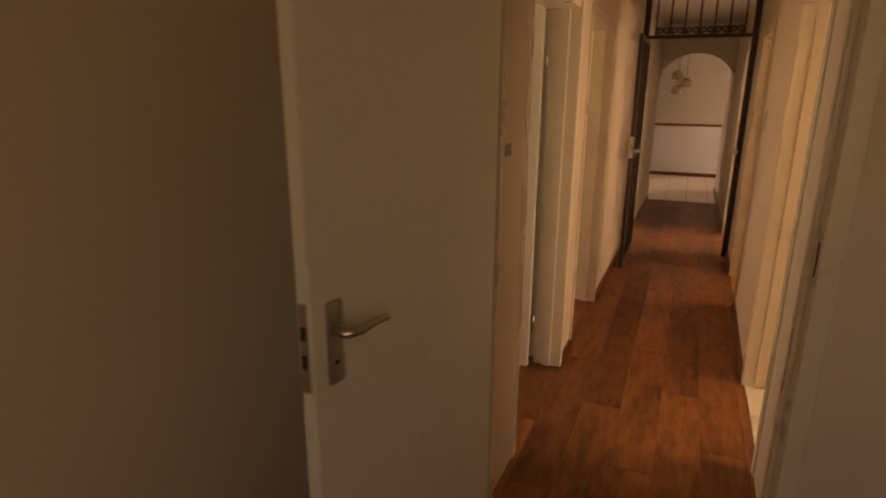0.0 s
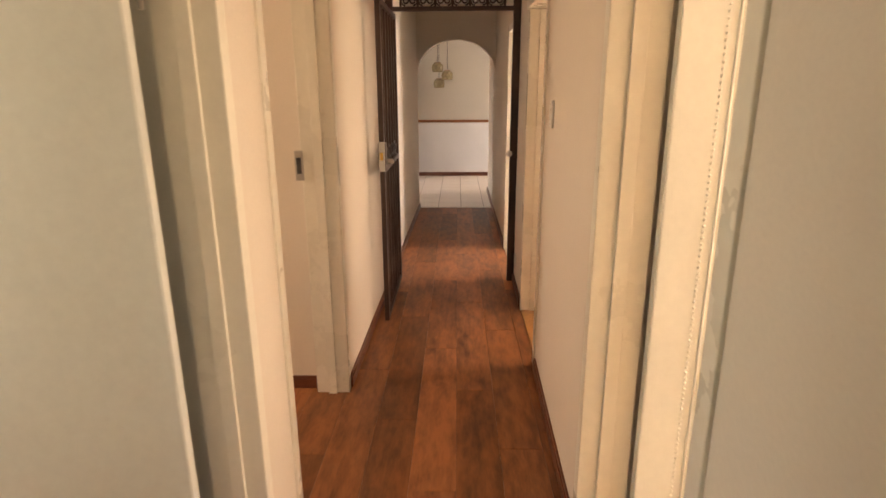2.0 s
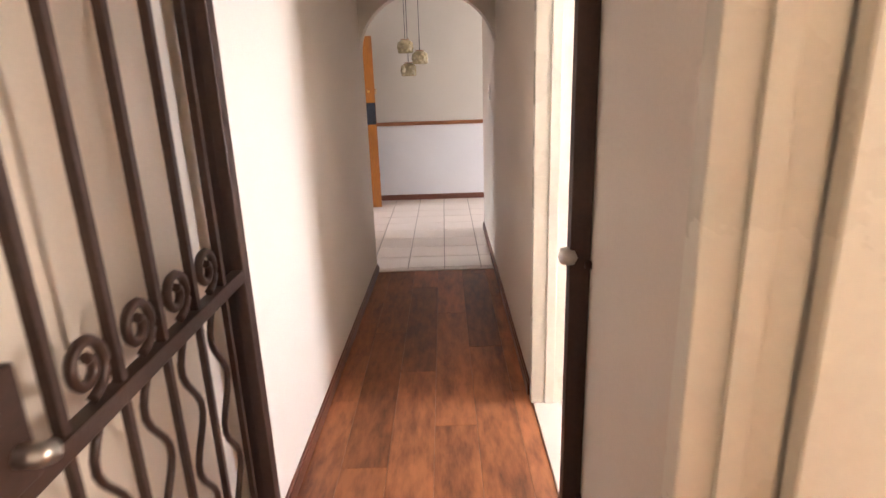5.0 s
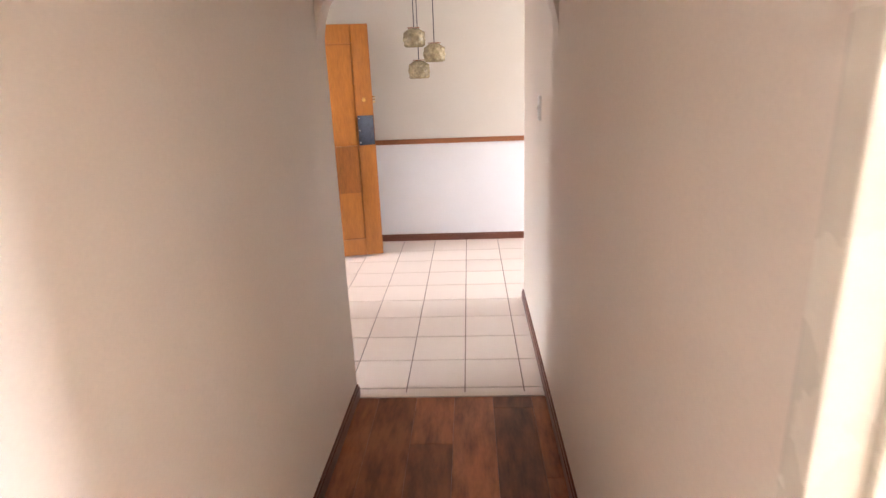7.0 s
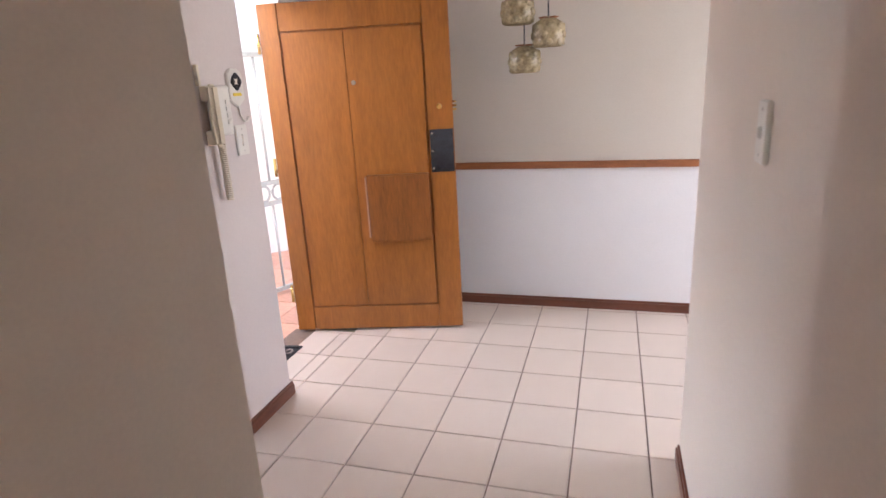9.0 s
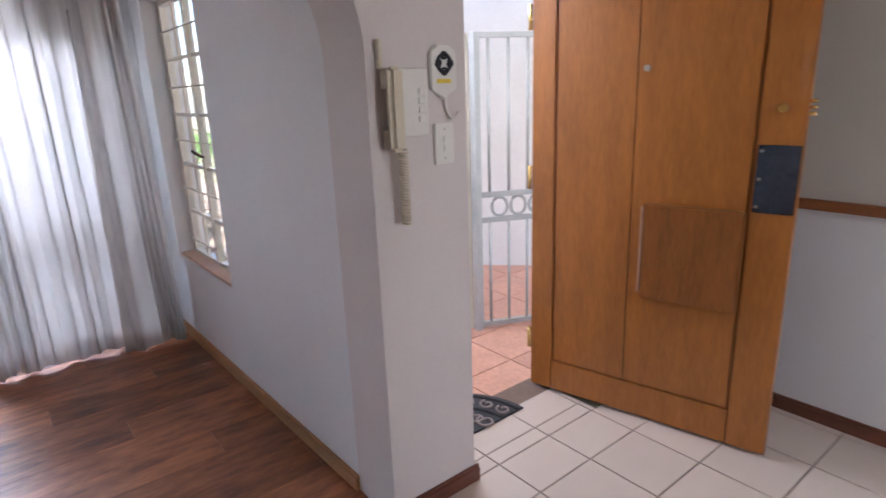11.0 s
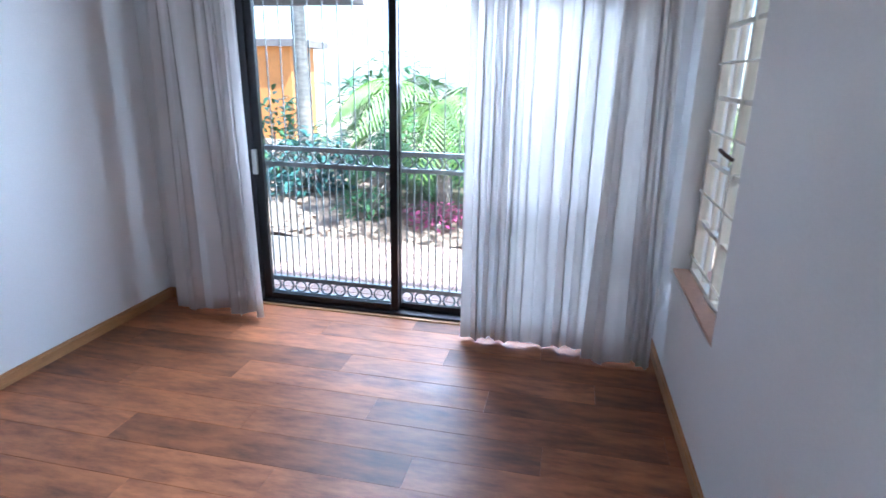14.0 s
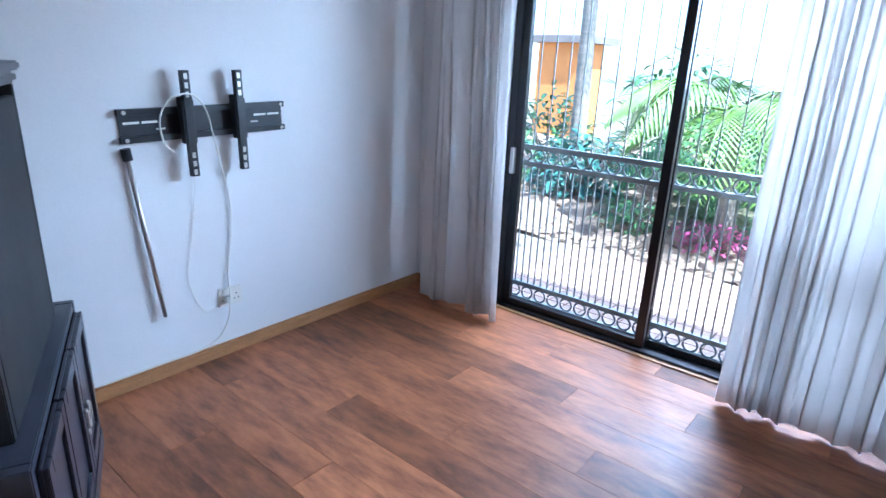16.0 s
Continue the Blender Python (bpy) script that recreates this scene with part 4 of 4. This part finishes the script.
def smooth(points, n=8):
    out = []
    P = [Vector(p) for p in points]
    for i in range(len(P) - 1):
        a, b, c, d = P[max(i - 1, 0)], P[i], P[i + 1], P[min(i + 2, len(P) - 1)]
        for k in range(n):
            t = k / n
            out.append(0.5 * (2 * b + (c - a) * t + (2 * a - 5 * b + 4 * c - d) * t * t + (3 * b - a - 3 * c + d) * t ** 3))
    return out + [P[-1]]


single("power_cable", tube(smooth([(-2.10, MYW + 0.05, 0.99), (-2.06, MYW + 0.07, 1.03), (-2.05, MYW + 0.075, 1.12), (-2.09, MYW + 0.08, 1.19), (-2.17, MYW + 0.085, 1.215), (-2.235, MYW + 0.075, 1.16), (-2.275, MYW + 0.05, 1.05), (-2.325, MYW + 0.014, 0.885), (-2.35, MYW + 0.012, 0.74), (-2.347, MYW + 0.010, 0.60), (-2.315, MYW + 0.012, 0.42), (-2.30, MYW + 0.04, 0.286), (-2.285, MYW + 0.03, 0.18), (-2.235, MYW + 0.018, 0.10), (-2.14, MYW + 0.018, 0.073), (-2.0, MYW + 0.012, 0.070), (-1.72, MYW + 0.012, 0.070)]), 0.0034, 6), PLASTIC, "thin white cable looped over the bracket", "cable")
single("aerial_cable", tube(smooth([(-2.16, MYW + 0.03, 1.03), (-2.20, MYW + 0.01, 0.90), (-2.17, MYW + 0.006, 0.65), (-2.13, MYW + 0.006, 0.42), (-2.19, MYW + 0.006, 0.25), (-2.27, MYW + 0.012, 0.265)]), 0.0013, 5), PLASTIC, "faint white aerial cable against the wall", "cable")

# ---- lounge: corner cabinet ----
CA, CB = Vector((-1.605, 7.012)), Vector((-1.24, 7.862))
cw = (CB - CA).normalized()
cn = Vector((-cw.y, cw.x))     # out of its front
CW = (CB - CA).length
cabinet = thing("tv_cabinet", (CA.x, CA.y, 0), "dark navy wooden television cabinet with an open black bay", "cabinet")


def on_cab(u0, u1, z0, z1, d0, d1, bevel=0.003):
    c = [CA + cw * u + cn * d for u, d in ((u0, d0), (u1, d0), (u1, d1), (u0, d1))]
    bm = prism([tuple(p) for p in c], z0, z1)
    bmesh.ops.bevel(bm, geom=bm.edges[:], offset=bevel, segments=2, affect="EDGES")
    return bm


CH = 1.27
part("plinth", on_cab(0.0, CW, 0, 0.07, -0.42, 0.02), DARKWOOD, cabinet)
for u in (0.0, CW - 0.03):
    part("side_panel", on_cab(u, u + 0.03, 0.07, 0.57, -0.42, 0), DARKWOOD, cabinet)
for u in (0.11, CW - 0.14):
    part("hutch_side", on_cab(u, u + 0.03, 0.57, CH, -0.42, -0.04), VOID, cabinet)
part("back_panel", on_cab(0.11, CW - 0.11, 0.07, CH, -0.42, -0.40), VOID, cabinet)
for z in (0.07, 0.54):
    part("shelf", on_cab(0.03, CW - 0.03, z, z + 0.03, -0.40, -0.002), DARKWOOD, cabinet)
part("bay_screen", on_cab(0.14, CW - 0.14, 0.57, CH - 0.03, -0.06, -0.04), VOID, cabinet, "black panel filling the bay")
part("cornice", on_cab(0.10, CW - 0.105, CH, CH + 0.035, -0.44, -0.03, 0.01), DARKWOOD, cabinet)
part("cornice_cap", on_cab(0.09, CW - 0.095, CH + 0.035, CH + 0.06, -0.44, -0.02, 0.006), DARKWOOD, cabinet)
for k in range(3):
    u0, u1 = 0.035 + k * (CW - 0.07) / 3 + 0.003, 0.035 + (k + 1) * (CW - 0.07) / 3 - 0.003
    dr = part("door", on_cab(u0, u1, 0.10, 0.54, 0.0, 0.012), DARKWOOD, cabinet)
    for a0, a1, z0, z1 in ((u0, u0 + 0.045, 0.10, 0.54), (u1 - 0.045, u1, 0.10, 0.54), (u0 + 0.046, u1 - 0.046, 0.495, 0.54), (u0 + 0.046, u1 - 0.046, 0.10, 0.145)):
        part("door_rail", on_cab(a0, a1, z0, z1, 0.012, 0.022, 0.002), DARKWOOD, dr)
    hu = u1 - 0.022 if k % 2 == 0 else u0 + 0.022
    for z in (0.34, 0.27):
        q = CA + cw * hu + cn * 0.024
        part("handle", tube([(*(CA + cw * hu + cn * 0.022), z), (*(CA + cw * hu + cn * 0.032), z)], 0.010, 8), STEEL, dr, "dark metal ring pull")
    part("ring_pull", tube([(*(CA + cw * (hu + 0.018 * math.sin(a)) + cn * 0.033), 0.315 + 0.025 * math.cos(a)) for a in [2 * math.pi * j / 14 for j in range(15)]], 0.004, 6, cap=False), STEEL, dr)

# ---- porch ----
ground = single("ground", box(-60, 60, -60, 80, -0.5, -0.13), LAWN, "dry lawn and bare earth around the house", "ground", "structure")
porch = single("pavement_porch", box(-4.6, PX0 - 0.14, 9.83, 13.2, -0.13, -0.024), GROUT, "terracotta tiled porch floor", "pavement", "structure")
wall("wall_porch", [([(-4.5, 11.0), (-3.4, 11.75), (-2.75, 12.35), (-2.1, 13.1), (-2.2, 13.25), (-2.85, 12.5), (-3.5, 11.9), (-4.6, 11.15)], -0.13, 3.2)], PLASTER, "bright white plastered porch wall")
GP, GA = Vector((-2.33, 10.97, 0)), radians(25)
GW = Vector((math.sin(GA), math.cos(GA), 0))


def steel_run(name, start, way, length, bars, material, label, category):
    """A steel panel of bars with a row of rings, along a line on the ground."""
    g = thing(name, start, label, category)
    at = lambda u, z: start + way * u + Vector((0, 0, z))
    for u in (0, length):
        part("post", square_bar(bmesh.new(), at(u, -0.022), at(u, 1.665), 0.042), material, g)
    for z in (0.02, 0.655, 0.80, 1.65):
        part("rail", square_bar(bmesh.new(), at(0.022, z), at(length - 0.022, z), 0.028), material, g)
    step = (length - 0.04) / bars
    for k in range(bars):
        u = 0.02 + (k + 0.5) * step
        for z0, z1 in ((0.034, 0.641), (0.814, 1.636)):
            part("bar", tube([at(u, z0), at(u, z1)], 0.009, 6), material, g)
        c = at(u + step / 2, 0.7275)
        if k < bars - 1:
            part("ring", tube([c + way * 0.046 * math.cos(2 * math.pi * j / 16) + Vector((0, 0, 0.054 * math.sin(2 * math.pi * j / 16))) for j in range(17)], 0.009, 6, cap=False), material, g)
    return g


steel_run("porch_gate", GP, GW, 0.95, 8, IRON_GREY, "grey steel porch gate with a row of rings", "gate")
steel_run("porch_side_grille", GP + Vector((-0.06, -0.015, 0)), Vector((-0.93, 0.36, 0)).normalized(), 1.0, 9, GLOSS, "white steel porch grille beside the gate", "grille")

# assumed roof, out of view, added to keep sun patches off the porch floor
single("roof_porch_sunblock", slab(box(-2.5, PX0 - 0.14, 9.83, 13.4, 2.2, 2.3), PX0 - 0.14, 1.5, 11.52, 13.4, 2.2, 2.3), PLASTER, "unseen white slab added over the porch to block the sun", "roof", "structure")

# ---- garden ----
patio = single("pavement_patio", box(-5.25, -3.80, 5.0, 9.82, -0.13, -0.045), SAND, "brick paved patio", "pavement", "structure")
bm = bmesh.new()
bmesh.ops.create_grid(bm, x_segments=70, y_segments=70, size=0.5, matrix=Matrix.Translation((-8.9, 7.5, -0.10)) @ Matrix.Diagonal((7.2, 12.0, 1, 1)))
for v in bm.verts:
    v.co.z += 0.10 * noise.noise(v.co * 0.7) + 0.03 * noise.noise(v.co * 5.0) + 0.035
single("flower_bed", bm, MULCH, "garden bed covered in dry leaf mulch", "flower bed", "structure")
bm = bmesh.new()
rl = random.Random(3)
for k in range(2600):
    x, y = -5.3 - 5.0 * rl.random() ** 1.3, rl.uniform(4.0, 11.5)
    s = rl.uniform(0.02, 0.05)
    bmesh.ops.create_grid(bm, x_segments=1, y_segments=1, size=s, matrix=Matrix.LocRotScale((x, y, -0.035 + 0.05 * rl.random()), Euler((rl.uniform(-.5, .5), rl.uniform(-.5, .5), rl.uniform(0, 6))), (1, 0.5, 1)))
single("leaf_litter", bm, MULCH, "dry brown leaves scattered over the bed", "leaf litter", "stuff")


def leaf_blade(bm, p, way, length, width, droop=0.3, up=Vector((0, 0, 1))):
    """A pointed, folded leaf of five cross-sections."""
    way = way.normalized()
    side = way.cross(up)
    side = side.normalized() if side.length > 0.05 else Vector((1, 0, 0))
    rows = []
    for k in range(5):
        t = k / 4
        c = p + way * length * t - up * droop * length * t * t
        w = width * math.sin(math.pi * min(0.97, 0.12 + 0.86 * t))
        rows.append((bm.verts.new(c - side * w + up * w * 0.3), bm.verts.new(c), bm.verts.new(c + side * w + up * w * 0.3)))
    for a, b in zip(rows, rows[1:]):
        bm.faces.new((a[0], a[1], b[1], b[0]))
        bm.faces.new((a[1], a[2], b[2], b[1]))


def shrub(p, r, h, count, material, label, seed, big=0.13, name="shrub"):
    rnd = random.Random(seed)
    s = thing(name, p, label, "shrub")
    bm = bmesh.new()
    P = Vector(p)
    stems = []
    for k in range(7):
        a = rnd.uniform(0, 6.28)
        end = P + Vector((r * 0.6 * math.cos(a), r * 0.6 * math.sin(a), h * rnd.uniform(0.5, 0.95)))
        tube([P, (P + end) / 2 + Vector((0, 0, 0.1 * h)), end], 0.012, 5, bm, radii=[0.018, 0.012, 0.006])
        stems.append(end)
    part("stems", bm, BARK, s)
    bm = bmesh.new()
    for k in range(count):
        a, u, v = rnd.uniform(0, 6.28), rnd.random() ** 0.5, rnd.random()
        rr = r * u * (0.55 + 0.6 * noise.noise(Vector((a * 1.3, v * 3, seed))) + 0.3)
        q = P + Vector((rr * math.cos(a), rr * math.sin(a), h * (0.08 + 0.92 * v * (1 - 0.35 * u))))
        w = Vector((math.cos(a) + rnd.uniform(-.5, .5), math.sin(a) + rnd.uniform(-.5, .5), rnd.uniform(-0.2, 0.9)))
        leaf_blade(bm, q, w, big * rnd.uniform(0.7, 1.5), big * rnd.uniform(0.14, 0.26), rnd.uniform(0.1, 0.6))
    part("crown", bm, material, s)
    return s


def palm(p, h, fronds, length, seed, material, label, trunk=0.09):
    rnd = random.Random(seed)
    t = thing("palm_tree", p, label, "palm tree")
    P = Vector(p)
    top = P + Vector((rnd.uniform(-.1, .1), rnd.uniform(-.1, .1), h))
    n = max(6, int(h * 12))
    pts = [P.lerp(top, k / n) for k in range(n + 1)]
    part("trunk", tube(pts, trunk, 12, radii=[trunk * (1.15 - 0.35 * k / n) * (1 + 0.05 * (k % 2)) for k in range(n + 1)]), BARK, t)
    for k in range(fronds):
        a = 2 * math.pi * k / fronds + rnd.uniform(-.2, .2)
        rise = rnd.uniform(0.3, 1.2)
        L = length * rnd.uniform(0.8, 1.15)
        out = Vector((math.cos(a), math.sin(a), 0))
        spine = [top + out * L * s * (1 - 0.2 * s) + Vector((0, 0, L * (rise * s - (0.55 + 0.5 * rise) * s * s))) for s in [j / 26 for j in range(27)]]
        bm = tube(spine, 0.01, 5, radii=[0.016 * (1 - 0.8 * j / 26) for j in range(27)])
        for j in range(3, 27):
            way = (spine[j] - spine[j - 1]).normalized()
            side = way.cross(Vector((0, 0, 1))).normalized()
            ll = L * 0.36 * math.sin(math.pi * min(0.95, 0.15 + 0.8 * j / 26))
            for s in (-1, 1):
                leaf_blade(bm, spine[j], side * s + way * 0.65 - Vector((0, 0, 0.25)), ll, 0.013, 0.25)
        part("frond", bm, material, t)
    return t


palm((-7.6, 5.80, -0.1), 3.4, 12, 1.5, 4, FROND, "tall palm with a ringed grey trunk")
palm((-6.4, 7.90, -0.1), 1.15, 13, 1.4, 7, FROND, "young yellow-green palm with arching fronds", 0.07)
palm((-7.4, 7.45, -0.1), 0.35, 12, 1.25, 11, LEAF, "low spreading cycad with stiff fronds", 0.10)
palm((-8.8, 9.8, -0.1), 1.3, 12, 1.6, 15, FROND, "middling palm at the back of the bed", 0.09)
palm((-6.9, 10.6, -0.1), 0.9, 12, 1.3, 19, FROND, "young palm near the porch", 0.08)
shrub((-7.0, 6.15, -0.1), 0.55, 0.9, 420, BLUELEAF, "blue-green broad-leaved shrub in the bed", 21, 0.16)
shrub((-8.3, 7.25, -0.1), 0.8, 1.2, 600, LEAF, "dense green shrub behind the cycad", 22, 0.15)
shrub((-8.0, 5.15, -0.1), 0.8, 1.3, 600, LEAF, "dense green shrub by the tall palm", 23, 0.15)
shrub((-6.6, 8.75, -0.1), 0.6, 0.7, 420, LEAF, "low green shrub beside the paving", 24, 0.13)
shrub((-9.6, 6.35, -0.1), 1.1, 1.9, 800, LEAF, "tall green shrub at the back of the bed", 25, 0.18)
shrub((-9.8, 8.15, -0.1), 1.1, 1.8, 800, BLUELEAF, "tall blue-green shrub at the back of the bed", 26, 0.18)
shrub((-6.15, 7.85, -0.1), 0.30, 0.28, 240, FLOWER, "low shrub covered in pink flowers", 27, 0.06)
shrub((-6.35, 8.35, -0.1), 0.28, 0.26, 200, FLOWER, "low shrub covered in pink flowers", 28, 0.06)
shrub((-6.3, 7.10, -0.1), 0.35, 0.35, 240, LEAF, "small green shrub in the mulch", 29, 0.09)

neighbour = thing("neighbour_house", (-13.6, 2.4, -0.13), "distant orange garden house with a grey roof", "house")
part("wall", box(-14.2, -13.0, 1.9, 2.9, -0.13, 1.9), ORANGE, neighbour)
part("roof", prism([(-14.4, 1.6), (-12.8, 1.6), (-12.8, 3.2), (-14.4, 3.2)], 1.9, 2.05), ROOF, neighbour)
eave = thing("roof_eave", (-4.0, 7.0, 1.9), "dark timber roof eave over the patio", "roof eave")
part("fascia", box(-4.55, -4.50, 4.5, 7.75, 1.80, 1.98, 0.006), ROOF, eave)
for k in range(6):
    part("rafter", box(-4.50, -3.81, 4.9 + k * 0.55, 4.96 + k * 0.55, 1.86, 1.96, 0.004), ROOF, eave)
part("cover", box(-4.58, -3.81, 4.5, 7.75, 1.985, 2.02), ROOF, eave)


# ---- pieces of the floors, last ----
def pieces(name, spots, size, material, parent, gap, z, deep=0.012, bevel=0.0009):
    """Alike pieces that share a mesh. spots: corner x, y, length x, length y."""
    made = {}
    for x, y, w, d in spots:
        key = (round(w, 3), round(d, 3))
        if key not in made:
            bm = slab(bmesh.new(), gap / 2, w - gap / 2, gap / 2, d - gap / 2, -deep, 0)
            top = [e for e in bm.edges if all(v.co.z > -1e-6 for v in e.verts)]
            bmesh.ops.bevel(bm, geom=top, offset=bevel, segments=1, affect="EDGES")
            bm.transform(Matrix.Scale(K, 4))
            made[key] = finish(name, bm, material)
        ob = new(name, made[key])
        ob.location = K * Vector((x, y, z))
        ob.parent = parent


def planks(x0, x1, y0, y1, offset, wide=0.178, long=1.2):
    spots, k, x = [], 0, x0
    while x < x1 - 0.01:
        w = min(wide, x1 - x)
        y = y0 - (offset + k * 0.47) % long
        while y < y1:
            a, b = max(y, y0), min(y + long, y1)
            if b - a > 0.002:
                spots.append((x, a, w, b - a))
            y += long
        x += wide
        k += 1
    return spots


def tiles(x0, x1, y0, y1, ax, ay, s):
    spots = []
    i0, i1 = math.floor((x0 - ax) / s), math.ceil((x1 - ax) / s)
    j0, j1 = math.floor((y0 - ay) / s), math.ceil((y1 - ay) / s)
    for i in range(i0, i1):
        for j in range(j0, j1):
            a, b, c, d = max(x0, ax + i * s), min(x1, ax + (i + 1) * s), max(y0, ay + j * s), min(y1, ay + (j + 1) * s)
            if b - a > 0.02 and d - c > 0.02:
                spots.append((a, c, b - a, d - c))
    return spots


pieces("plank", planks(-0.74, 0.53, -2.0, 8.65, 0.3), None, LAMINATE, floor_laminate, 0.0008, 0.0)
pieces("plank", planks(PX1, -0.74, 6.70, 8.66, 0.1), None, LAMINATE, floor_laminate, 0.0008, 0.0)
pieces("plank", planks(-3.72, PX1, 6.70, 9.69, 0.76), None, LAMINATE, floor_laminate, 0.0008, 0.0)
pieces("plank", planks(-3.2, -0.74, 1.9, 6.60, 0.5, 0.178, 2.4), None, LAMINATE, floor_laminate, 0.0008, 0.0)
pieces("plank", planks(0.53, 2.7, 3.4, 5.35, 0.2, 0.178, 2.4), None, LAMINATE, floor_laminate, 0.0008, 0.0)
pieces("tile", tiles(0.53, 2.7, 1.9, 3.3, 0.53, 3.0, 0.283), None, TILE, floor_tiles, 0.006, 0.0)
pieces("tile", tiles(0.53, 2.7, 5.43, 6.9, 0.53, 5.43, 0.4), None, TILE, floor_tiles, 0.006, 0.0)
pieces("tile", tiles(PX1, 1.6, 8.68, 11.325, 0.0195, 8.73, 0.283), None, TILE, floor_tiles, 0.006, 0.0)
pieces("tile", tiles(PX0 - 0.02, PX1, 10.02, 10.74, 0.0195, 8.73, 0.283), None, TILE, floor_tiles, 0.006, 0.0)
pieces("tile", tiles(-4.0, PX0 - 0.03, 9.84, 12.6, -1.58, 9.8, 0.34), None, TERRACOTTA, porch, 0.006, -0.012)
pieces("brick", tiles(-5.25, -3.81, 7.0, 9.5, -5.25, 7.0, 0.118), None, BRICK, patio, 0.006, -0.03, 0.02, 0.003)
